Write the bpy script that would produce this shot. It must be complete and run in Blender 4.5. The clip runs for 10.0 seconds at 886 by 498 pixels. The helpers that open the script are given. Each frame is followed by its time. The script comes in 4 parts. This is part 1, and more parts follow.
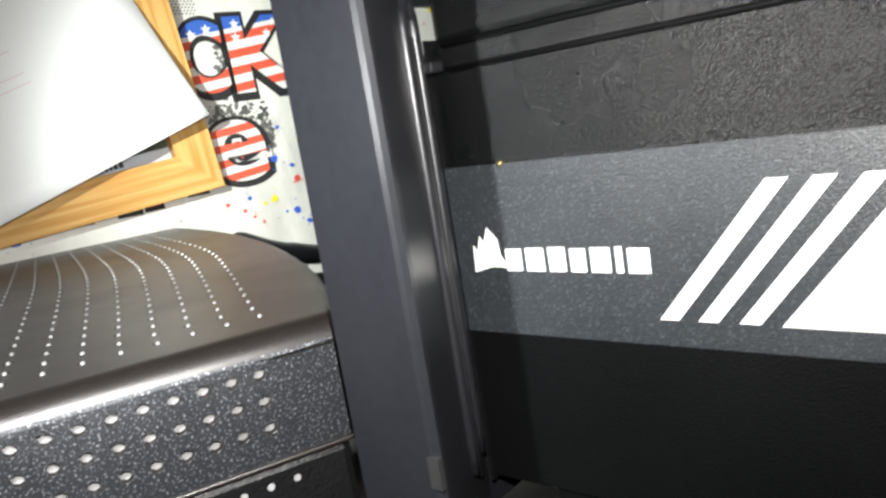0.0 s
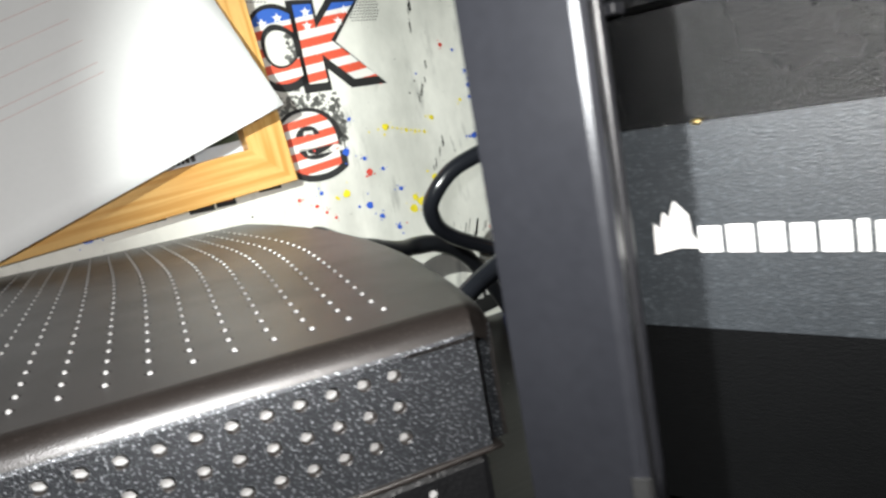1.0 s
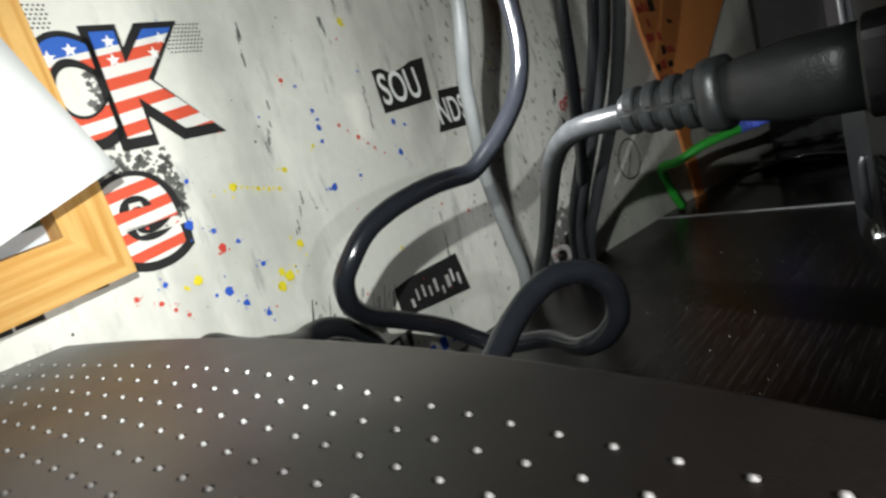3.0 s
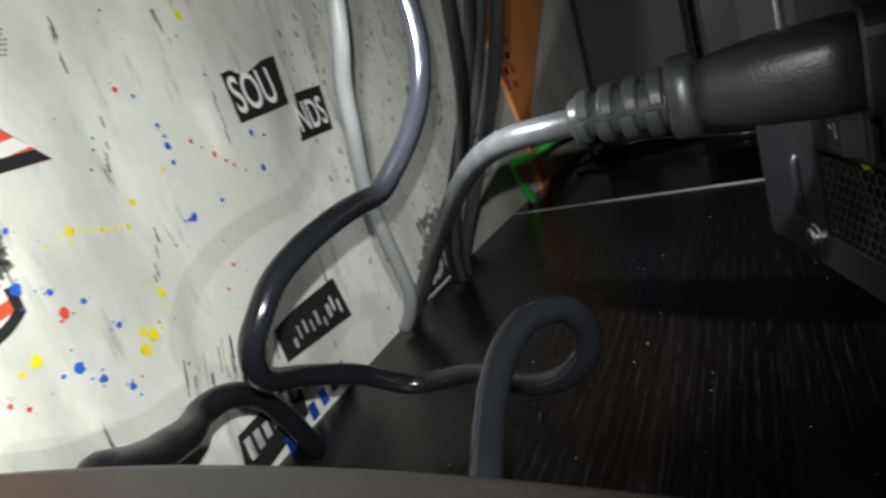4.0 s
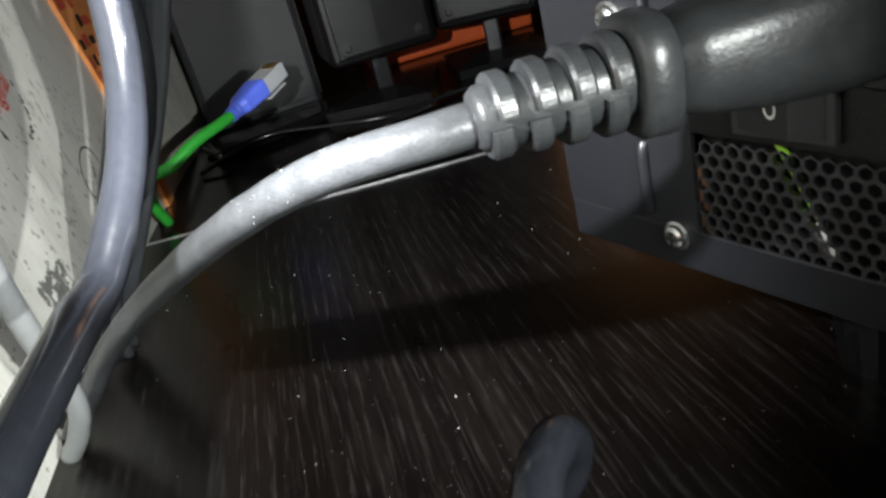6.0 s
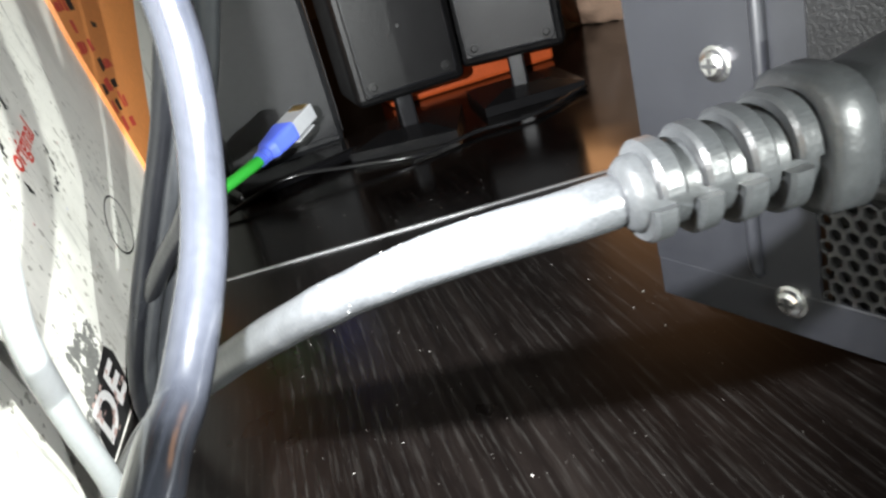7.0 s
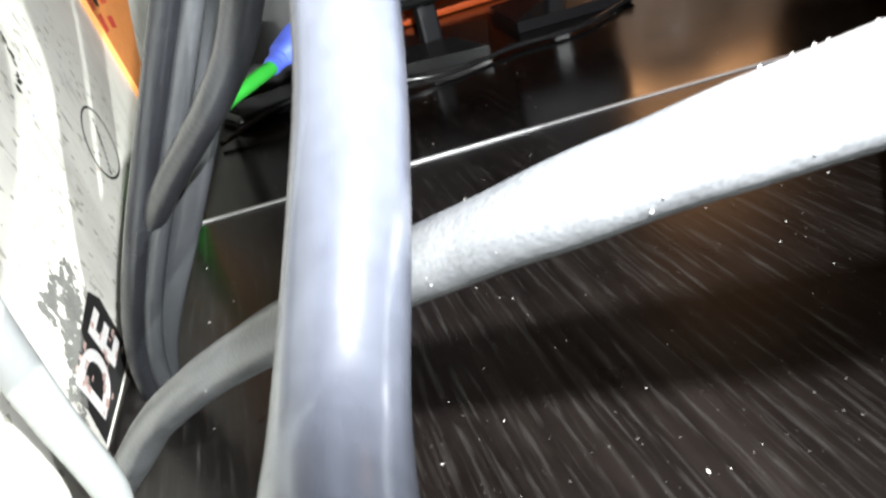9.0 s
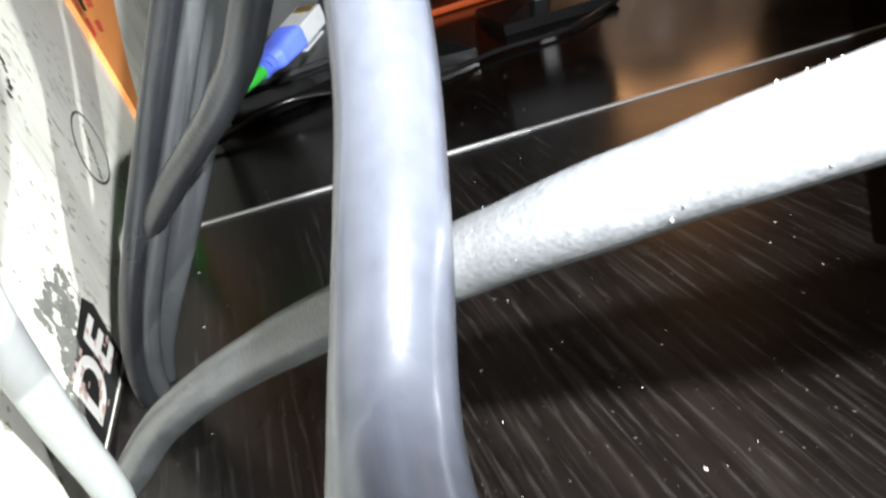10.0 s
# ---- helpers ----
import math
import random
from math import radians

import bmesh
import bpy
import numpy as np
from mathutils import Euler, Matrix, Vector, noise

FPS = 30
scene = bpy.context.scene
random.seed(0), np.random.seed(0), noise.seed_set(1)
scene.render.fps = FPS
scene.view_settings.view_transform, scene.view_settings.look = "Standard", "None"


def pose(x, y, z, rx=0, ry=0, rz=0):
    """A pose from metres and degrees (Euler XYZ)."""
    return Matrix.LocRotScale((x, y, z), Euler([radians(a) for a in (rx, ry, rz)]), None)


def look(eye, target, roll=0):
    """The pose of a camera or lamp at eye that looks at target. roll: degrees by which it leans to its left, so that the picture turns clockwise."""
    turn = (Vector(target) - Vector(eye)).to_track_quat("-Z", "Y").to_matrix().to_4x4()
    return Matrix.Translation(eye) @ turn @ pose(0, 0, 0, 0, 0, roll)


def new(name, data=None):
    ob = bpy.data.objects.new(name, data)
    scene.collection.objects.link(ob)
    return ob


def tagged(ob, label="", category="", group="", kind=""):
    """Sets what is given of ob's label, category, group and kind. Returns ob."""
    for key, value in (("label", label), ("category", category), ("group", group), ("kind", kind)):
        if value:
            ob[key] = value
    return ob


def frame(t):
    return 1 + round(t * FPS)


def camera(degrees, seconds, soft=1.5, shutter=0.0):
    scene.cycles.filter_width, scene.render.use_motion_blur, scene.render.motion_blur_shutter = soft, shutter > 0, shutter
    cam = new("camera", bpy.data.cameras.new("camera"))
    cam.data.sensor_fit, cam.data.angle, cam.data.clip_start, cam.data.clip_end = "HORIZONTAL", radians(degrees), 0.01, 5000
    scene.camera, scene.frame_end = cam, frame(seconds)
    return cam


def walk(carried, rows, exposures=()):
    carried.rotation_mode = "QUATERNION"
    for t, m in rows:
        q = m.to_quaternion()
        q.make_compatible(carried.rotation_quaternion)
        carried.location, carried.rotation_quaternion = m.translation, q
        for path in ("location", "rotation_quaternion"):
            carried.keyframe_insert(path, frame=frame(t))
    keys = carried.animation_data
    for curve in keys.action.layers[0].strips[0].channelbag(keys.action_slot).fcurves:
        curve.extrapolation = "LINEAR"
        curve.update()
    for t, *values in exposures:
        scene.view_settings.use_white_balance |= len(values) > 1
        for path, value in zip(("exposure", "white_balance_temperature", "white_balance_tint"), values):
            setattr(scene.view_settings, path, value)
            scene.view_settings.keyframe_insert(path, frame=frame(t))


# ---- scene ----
cam = camera(62.0, 10.0, soft=2.5, shutter=0.4)
PATH = [
    (0, pose(0.3010, -0.0636, 0.0916, 79.42, 9.12, 57.81)),
    (0.5, pose(0.2945, -0.0652, 0.0880, 78.82, 9.74, 59.27)),
    (1, pose(0.2799, -0.0698, 0.0884, 80.26, 9.83, 60.95)),
    (1.5, pose(0.2573, -0.0749, 0.0844, 80.54, 9.69, 59.83)),
    (2, pose(0.2453, -0.0736, 0.0855, 81.72, 10.98, 54.35)),
    (3.5, pose(0.1696, -0.0853, 0.1046, 76.93, 15.49, 29.33)),
    (4, pose(0.1523, -0.0673, 0.1092, 74.27, 15.80, 21.06)),
    (4.5, pose(0.1363, -0.0651, 0.1075, 70.44, 15.03, 10.62)),
    (5, pose(0.1225, -0.0479, 0.1092, 67.44, 16.25, 1.29)),
    (5.2, pose(0.1167, -0.0371, 0.1116, 64.37, 18.02, -3.53)),
    (6.3, pose(0.0866, 0.0090, 0.1134, 65.10, 12.35, -16.07)),
    (6.5, pose(0.0852, 0.0123, 0.1123, 65.80, 13.25, -15.85)),
    (7, pose(0.0815, 0.0218, 0.1177, 66.29, 14.25, -15.01)),
    (7.5, pose(0.0743, 0.0366, 0.1139, 66.63, 13.21, -15.30)),
    (8, pose(0.0715, 0.0618, 0.1034, 65.01, 13.07, -16.66)),
    (8.5, pose(0.0686, 0.0713, 0.1034, 63.15, 13.68, -16.50)),
    (9, pose(0.0621, 0.0744, 0.0967, 61.91, 13.46, -16.42)),
    (9.5, pose(0.0603, 0.0740, 0.0950, 60.36, 13.60, -17.02)),
    (10, pose(0.0595, 0.0741, 0.0984, 61.69, 13.30, -17.78)),
]
walk(cam, PATH, exposures=[
    (0.0, -1.0), (1.5, -1.0), (2.2, -1.05), (3.3, -1.3), (4.5, -1.0), (5.2, -0.95), (6.3, 0.55), (6.5, 0.8), (7.0, 1.2), (8.0, 1.65), (9.0, 1.65), (10.0, 1.45)])

# ---- light: a dark corner lit by the white light of a small torch ----
world = bpy.data.worlds.new("world")
world.use_nodes = True
world.node_tree.nodes["Background"].inputs[0].default_value = (0.9, 0.8, 0.7, 1)
world.node_tree.nodes["Background"].inputs[1].default_value = 0.02
scene.world = world


def torch(name, eye, target, watts, cone, tint, soft_edge=1.0):
    lamp = bpy.data.lights.new(name, "SPOT")
    lamp.energy, lamp.spot_size, lamp.spot_blend = watts, radians(cone), soft_edge
    lamp.shadow_soft_size, lamp.color = 0.0012, tint
    ob = new(name, lamp)
    ob.matrix_world = look(eye, target)
    return ob


torch("torch_light", (0.2965, -0.0602, 0.1040), (0.10, 0.035, 0.055), 2.3, 140, (1.0, 0.98, 0.95))
torch("torch_light", (0.148, -0.060, 0.121), (0.030, 0.085, 0.085), 4.6, 102, (0.95, 1.0, 0.96))
torch("torch_light", (0.0735, 0.0740, 0.1138), (0.155, 0.36, 0.0), 2.9, 118, (0.97, 0.99, 1.0))
torch("torch_light", (0.2500, -0.0700, 0.0968), (0.12, 0.0, 0.06), 1.1, 140, (0.97, 0.99, 1.0))
# warm fill added to tint the bag and far table, no known lamp
warm = bpy.data.lights.new("added_warm_fill", "POINT")
warm.energy, warm.color, warm.shadow_soft_size = 1.0, (1.0, 0.50, 0.22), 0.12
new("added_warm_fill", warm).location = (0.568, 0.945, 0.22)


# ---- materials ----
def material(name, base, rough=0.5, metal=0.0, spec=0.5, var=0.12, scale=60.0, bump=0.0, bump_scale=400.0, coat=0.0):
    """A surface with its colour varied at two scales and a fine relief."""
    m = bpy.data.materials.new(name)
    m.use_nodes = True
    nt = m.node_tree
    n, l = nt.nodes, nt.links
    b = n["Principled BSDF"]
    tc = n.new("ShaderNodeTexCoord")
    big, fine, add, ramp = n.new("ShaderNodeTexNoise"), n.new("ShaderNodeTexNoise"), n.new("ShaderNodeMath"), n.new("ShaderNodeMix")
    big.inputs["Scale"].default_value, fine.inputs["Scale"].default_value = scale, scale * 11
    big.inputs["Detail"].default_value = 4
    add.operation = "MULTIPLY_ADD"
    add.inputs[1].default_value = 0.5
    l.new(tc.outputs["Object"], big.inputs["Vector"])
    l.new(tc.outputs["Object"], fine.inputs["Vector"])
    l.new(fine.outputs["Fac"], add.inputs[0])
    half = n.new("ShaderNodeMath")
    half.operation = "MULTIPLY"
    half.inputs[1].default_value = 0.5
    l.new(big.outputs["Fac"], half.inputs[0])
    l.new(half.outputs[0], add.inputs[2])
    ramp.data_type = "RGBA"
    c = Vector(base)
    ramp.inputs["A"].default_value = (*(c * (1 - 2 * var)), 1)
    ramp.inputs["B"].default_value = (*(c * (1 + 2 * var)), 1)
    l.new(add.outputs[0], ramp.inputs["Factor"])
    l.new(ramp.outputs["Result"], b.inputs["Base Color"])
    b.inputs["Metallic"].default_value = metal
    b.inputs["Specular IOR Level"].default_value = spec
    b.inputs["Coat Weight"].default_value = coat
    rr = n.new("ShaderNodeMapRange")
    rr.inputs["To Min"].default_value, rr.inputs["To Max"].default_value = max(0.03, rough - 0.08), min(1, rough + 0.08)
    l.new(big.outputs["Fac"], rr.inputs["Value"])
    l.new(rr.outputs["Result"], b.inputs["Roughness"])
    if bump:
        bn, bp = n.new("ShaderNodeTexNoise"), n.new("ShaderNodeBump")
        bn.inputs["Scale"].default_value = bump_scale
        bn.inputs["Detail"].default_value = 3
        bp.inputs["Strength"].default_value, bp.inputs["Distance"].default_value = bump, 0.0004
        l.new(tc.outputs["Object"], bn.inputs["Vector"])
        l.new(bn.outputs["Fac"], bp.inputs["Height"])
        l.new(bp.outputs["Normal"], b.inputs["Normal"])
    return m


M_STEEL = material("powder_coated_steel", (0.0105, 0.011, 0.0135), 0.36, 0.0, 0.6, 0.15, 60, 0.05, 4000)
# same coat as M_PANEL, darkened and dulled for the shade below the label
M_PSU_SHADED = material("psu_coat_shaded", (0.0028, 0.003, 0.0032), 0.5, 0.0, 0.10, 0.15, 50, 0.3, 4600)
M_WHITE = material("white_print", (0.85, 0.85, 0.83), 0.5, 0.0, 0.4, 0.03)
M_CABLE = material("grey_black_pvc", (0.0095, 0.0104, 0.0132), 0.2, 0.0, 0.5, 0.2, 70, 0.06, 700)
M_CORD = material("dusty_black_pvc", (0.030, 0.0315, 0.0335), 0.34, 0.0, 0.45, 0.45, 260, 0.2, 1400)
M_BUNDLE = material("black_pvc", (0.0075, 0.008, 0.0095), 0.3, 0.0, 0.5, 0.3, 90, 0.2, 900)
M_PLUG = material("dusty_plug_pvc", (0.026, 0.0275, 0.029), 0.36, 0.0, 0.5, 0.35, 260, 0.16, 1400)
M_GREYCABLE = material("light_grey_pvc", (0.19, 0.20, 0.20), 0.45, 0.0, 0.4, 0.08, 60)
M_BLACKPLASTIC = material("black_plastic", (0.0045, 0.0045, 0.005), 0.4, 0.0, 0.38, 0.2, 60, 0.4, 1500)
M_DARKGREY = material("dark_grey_pvc", (0.020, 0.0215, 0.0235), 0.34, 0.0, 0.5, 0.2, 90)
M_GREEN = material("green_pvc", (0.04, 0.45, 0.05), 0.45, 0.0, 0.4, 0.05)
M_BLUE = material("blue_boot", (0.10, 0.16, 0.75), 0.45, 0.0, 0.4, 0.05)
M_CHROME = material("bright_screw_steel", (0.7, 0.7, 0.7), 0.25, 1.0, 0.5, 0.1, 300)


def pine_material():
    m = material("pine", (0.68, 0.41, 0.14), 0.5, 0.0, 0.4, 0.08, 50)
    nt = m.node_tree
    n, l = nt.nodes, nt.links
    b = n["Principled BSDF"]
    base = b.inputs["Base Color"].links[0].from_socket
    tc, mp, tx, rp, mx = (n.new("ShaderNode" + q) for q in ("TexCoord", "Mapping", "TexNoise", "MapRange", "Mix"))
    mp.inputs["Scale"].default_value = (0.04, 1, 1)
    tx.inputs["Scale"].default_value = 420
    rp.inputs["From Min"].default_value, rp.inputs["From Max"].default_value = 0.42, 0.62
    mx.data_type = "RGBA"
    mx.inputs["B"].default_value = (0.55, 0.28, 0.07, 1)
    l.new(tc.outputs["Object"], mp.inputs["Vector"])
    l.new(mp.outputs[0], tx.inputs["Vector"])
    l.new(tx.outputs["Fac"], rp.inputs["Value"])
    l.new(rp.outputs["Result"], mx.inputs["Factor"])
    l.new(base, mx.inputs["A"])
    l.new(mx.outputs["Result"], b.inputs["Base Color"])
    return m


M_PINE = pine_material()
M_PAPER = material("paper", (0.88, 0.88, 0.87), 0.7, 0.0, 0.2, 0.02)


def board_material():
    """White paint, dirty and rubbed, with grey stains and thin dark vertical scratches."""
    m = material("painted_board", (0.74, 0.73, 0.67), 0.5, 0.0, 0.35, 0.06, 25, 0.35, 260)
    nt = m.node_tree
    n, l = nt.nodes, nt.links
    b = n["Principled BSDF"]
    base = b.inputs["Base Color"].links[0].from_socket
    tc = n.new("ShaderNodeTexCoord")

    def layer(previous, stretch, scale, lo, hi, colour, share, rough=0.6):
        mp, tx, rp, mx, k = (n.new("ShaderNode" + q) for q in ("Mapping", "TexNoise", "MapRange", "Mix", "Math"))
        mp.inputs["Scale"].default_value = stretch
        tx.inputs["Scale"].default_value, tx.inputs["Detail"].default_value, tx.inputs["Roughness"].default_value = scale, 6, rough
        rp.inputs["From Min"].default_value, rp.inputs["From Max"].default_value = lo, hi
        k.operation = "MULTIPLY"
        k.inputs[1].default_value = share
        mx.data_type = "RGBA"
        mx.inputs["B"].default_value = (*colour, 1)
        l.new(tc.outputs["Object"], mp.inputs["Vector"])
        l.new(mp.outputs[0], tx.inputs["Vector"])
        l.new(tx.outputs["Fac"], rp.inputs["Value"])
        l.new(rp.outputs["Result"], k.inputs[0])
        l.new(k.outputs[0], mx.inputs["Factor"])
        l.new(previous, mx.inputs["A"])
        return mx.outputs["Result"]

    c = layer(base, (1, 1, 0.45), 22, 0.46, 0.70, (0.34, 0.34, 0.31), 0.65)
    c = layer(c, (1, 1, 0.25), 120, 0.6, 0.72, (0.2, 0.2, 0.19), 0.5)
    c = layer(c, (1, 1.3, 0.12), 170, 0.68, 0.72, (0.03, 0.03, 0.03), 0.85)
    c = layer(c, (1, 1, 1), 420, 0.7, 0.74, (0.04, 0.04, 0.05), 0.8)
    l.new(c, b.inputs["Base Color"])
    return m


M_WALL = board_material()


def grain_material(name, rough, lines, dust):
    """Black-brown veneer with pale pores drawn out along y."""
    m = material(name, (0.0030, 0.0022, 0.0020), rough, 0.0, 0.35, 0.3, 30)
    nt = m.node_tree
    n, l = nt.nodes, nt.links
    b = n["Principled BSDF"]
    previous = b.inputs["Base Color"].links[0].from_socket
    tc = n.new("ShaderNodeTexCoord")
    for stretch, scale, lo, hi, colour, share in (
            ((1, 0.03, 1), 1100, 0.54, 0.76, (0.017, 0.0155, 0.0145), lines),
            ((1, 0.02, 1), 110, 0.5, 0.75, (0.010, 0.0078, 0.007), lines * 0.8),
            ((1, 1, 1), 900, 0.69, 0.75, (0.22, 0.21, 0.20), dust)):
        mp, tx, rp, mx, k = (n.new("ShaderNode" + q) for q in ("Mapping", "TexNoise", "MapRange", "Mix", "Math"))
        mp.inputs["Scale"].default_value = stretch
        mp.inputs["Rotation"].default_value = (0, 0, radians(5))
        tx.inputs["Scale"].default_value, tx.inputs["Detail"].default_value = scale, 3
        tx.inputs["Distortion"].default_value = 0.4
        rp.inputs["From Min"].default_value, rp.inputs["From Max"].default_value = lo, hi
        k.operation = "MULTIPLY"
        k.inputs[1].default_value = share
        mx.data_type = "RGBA"
        mx.inputs["B"].default_value = (*colour, 1)
        l.new(tc.outputs["Object"], mp.inputs["Vector"])
        l.new(mp.outputs[0], tx.inputs["Vector"])
        l.new(tx.outputs["Fac"], rp.inputs["Value"])
        l.new(rp.outputs["Result"], k.inputs[0])
        l.new(k.outputs[0], mx.inputs["Factor"])
        l.new(previous, mx.inputs["A"])
        previous = mx.outputs["Result"]
    # pale pores gathered in wavering lines of growth
    mp, wave, pores, rw, rp, k, share, mx = (n.new("ShaderNode" + q) for q in ("Mapping", "TexWave", "TexNoise", "MapRange", "MapRange", "Math", "Math", "Mix"))
    mp.inputs["Scale"].default_value = (1, 0.07, 1)
    mp.inputs["Rotation"].default_value = (0, 0, radians(5))
    for name_of, value in (("Scale", 84), ("Distortion", 6.5), ("Detail", 2.5), ("Detail Scale", 0.45), ("Detail Roughness", 0.6)):
        wave.inputs[name_of].default_value = value
    pores.inputs["Scale"].default_value, pores.inputs["Detail"].default_value = 900, 3
    rw.inputs["From Min"].default_value, rw.inputs["From Max"].default_value = 0.62, 1.0
    rp.inputs["From Min"].default_value, rp.inputs["From Max"].default_value = 0.46, 0.68
    k.operation = share.operation = "MULTIPLY"
    share.inputs[1].default_value = lines * 0.6
    mx.data_type = "RGBA"
    mx.inputs["B"].default_value = (0.038, 0.036, 0.034, 1)
    l.new(tc.outputs["Object"], mp.inputs["Vector"])
    l.new(mp.outputs[0], wave.inputs["Vector"])
    l.new(mp.outputs[0], pores.inputs["Vector"])
    l.new(wave.outputs["Fac"], rw.inputs["Value"])
    l.new(pores.outputs["Fac"], rp.inputs["Value"])
    l.new(rw.outputs["Result"], k.inputs[0])
    l.new(rp.outputs["Result"], k.inputs[1])
    l.new(k.outputs[0], share.inputs[0])
    l.new(share.outputs[0], mx.inputs["Factor"])
    l.new(previous, mx.inputs["A"])
    previous = mx.outputs["Result"]
    l.new(previous, b.inputs["Base Color"])
    return m


def flag_material(name, stripe, blue_above):
    """Red and white stripes, blue above a given height."""
    m = bpy.data.materials.new(name)
    m.use_nodes = True
    nt = m.node_tree
    n, l = nt.nodes, nt.links
    b = n["Principled BSDF"]
    b.inputs["Roughness"].default_value = 0.5
    tc, sp, tilt, k, fr, gt, bl, mx, mb = (n.new("ShaderNode" + q) for q in ("TexCoord", "SeparateXYZ", "Math", "Math", "Math", "Math", "Math", "Mix", "Mix"))
    l.new(tc.outputs["Object"], sp.inputs[0])
    tilt.operation = "MULTIPLY_ADD"
    tilt.inputs[1].default_value = -0.12
    l.new(sp.outputs["Y"], tilt.inputs[0])
    l.new(sp.outputs["Z"], tilt.inputs[2])
    k.operation, fr.operation, gt.operation, bl.operation = "DIVIDE", "FRACT", "GREATER_THAN", "GREATER_THAN"
    k.inputs[1].default_value, gt.inputs[1].default_value, bl.inputs[1].default_value = stripe, 0.5, blue_above
    l.new(tilt.outputs[0], k.inputs[0])
    l.new(k.outputs[0], fr.inputs[0])
    l.new(fr.outputs[0], gt.inputs[0])
    l.new(tilt.outputs[0], bl.inputs[0])
    mx.data_type = mb.data_type = "RGBA"
    mx.inputs["A"].default_value, mx.inputs["B"].default_value = (0.66, 0.09, 0.045, 1), (0.75, 0.73, 0.69, 1)
    mb.inputs["B"].default_value = (0.035, 0.12, 0.48, 1)
    l.new(gt.outputs[0], mx.inputs["Factor"])
    l.new(bl.outputs[0], mb.inputs["Factor"])
    l.new(mx.outputs["Result"], mb.inputs["A"])
    l.new(mb.outputs["Result"], b.inputs["Base Color"])
    return m


M_DESK = grain_material("black_brown_wood", 0.30, 0.62, 0.3)
M_FLAG = flag_material("flag_print", 0.0068, 0.1345)
M_STRIPES = flag_material("stripe_print", 0.0062, 0.5)
M_INK = material("black_ink", (0.018, 0.018, 0.018), 0.5, 0.0, 0.4, 0.3, 200)
M_SMUDGE = material("grey_ink_wash", (0.16, 0.16, 0.15), 0.6, 0.0, 0.3, 0.45, 160)
M_RED = material("red_paint", (0.6, 0.07, 0.05), 0.45, 0.0, 0.4, 0.1)
M_BLUEPAINT = material("blue_paint", (0.03, 0.10, 0.5), 0.45, 0.0, 0.4, 0.1)
M_YELLOW = material("yellow_paint", (0.75, 0.62, 0.03), 0.45, 0.0, 0.4, 0.1)
M_PINK = material("rubbed_print", (0.5, 0.35, 0.31), 0.6, 0.0, 0.3, 0.3, 150)
M_PCB = material("green_component", (0.35, 0.7, 0.06), 0.4, 0.0, 0.5, 0.1)
M_LINER = material("pale_inner_liner", (0.75, 0.74, 0.72), 0.5, 0.0, 0.4, 0.1)
M_ROCKER = material("rocker_plastic", (0.03, 0.03, 0.032), 0.35, 0.0, 0.5, 0.1, 80)
M_ALU = material("pale_edge_strip", (0.45, 0.45, 0.46), 0.4, 0.6, 0.5, 0.15, 90)
M_RJ = material("clear_connector", (0.40, 0.41, 0.43), 0.2, 0.0, 0.6, 0.1, 200)
M_GOLD = material("contact_gold", (0.8, 0.6, 0.25), 0.3, 1.0)
M_PHOTO = material("dark_foliage_photo", (0.03, 0.045, 0.02), 0.3, 0.0, 0.5, 0.45, 120)
M_CAPTION = material("caption_strip", (0.5, 0.55, 0.6), 0.5, 0.0, 0.4, 0.05)
M_RULE = material("ruled_lines", (0.75, 0.62, 0.6), 0.7, 0.0, 0.2, 0.05)

M_GLOSS = grain_material("glossy_black_brown_wood", 0.16, 0.45, 0.25)


def flake_material(name, base, rough, metal, flake, share, bump):
    """Dark steel with a coarse sparkling coat."""
    m = material(name, base, rough, metal, 0.8, 0.15, 70, bump, 4200)
    nt = m.node_tree
    n, l = nt.nodes, nt.links
    b = n["Principled BSDF"]
    previous = b.inputs["Base Color"].links[0].from_socket
    tc, tx, rp, mx, k = (n.new("ShaderNode" + q) for q in ("TexCoord", "TexNoise", "MapRange", "Mix", "Math"))
    tx.inputs["Scale"].default_value, tx.inputs["Detail"].default_value = 2600, 4
    rp.inputs["From Min"].default_value, rp.inputs["From Max"].default_value = 0.56, 0.74
    k.operation = "MULTIPLY"
    k.inputs[1].default_value = share
    mx.data_type = "RGBA"
    mx.inputs["B"].default_value = (*flake, 1)
    l.new(tc.outputs["Object"], tx.inputs["Vector"])
    l.new(tx.outputs["Fac"], rp.inputs["Value"])
    l.new(rp.outputs["Result"], k.inputs[0])
    l.new(k.outputs[0], mx.inputs["Factor"])
    l.new(previous, mx.inputs["A"])
    l.new(mx.outputs["Result"], b.inputs["Base Color"])
    return m


M_MESHBOX = flake_material("brown_grey_steel", (0.017, 0.0135, 0.0118), 0.36, 0.2, (0.06, 0.05, 0.045), 0.5, 0.15)
M_MESHFRONT = flake_material("black_grained_steel", (0.03, 0.032, 0.036), 0.30, 0.6, (0.55, 0.57, 0.60), 0.8, 0.38)
M_PANEL = flake_material("mottled_black_coat", (0.0022, 0.0024, 0.0026), 0.26, 0.0, (0.10, 0.11, 0.12), 0.05, 0.5)
M_PANEL.node_tree.nodes["Principled BSDF"].inputs["Specular IOR Level"].default_value = 0.3
M_LABEL = flake_material("dark_label_film", (0.015, 0.0185, 0.022), 0.45, 0.0, (0.13, 0.15, 0.165), 0.40, 0.25)
M_GLINT = material("glint_grey", (0.38, 0.37, 0.36), 0.3, 0.0, 0.6, 0.3, 300)
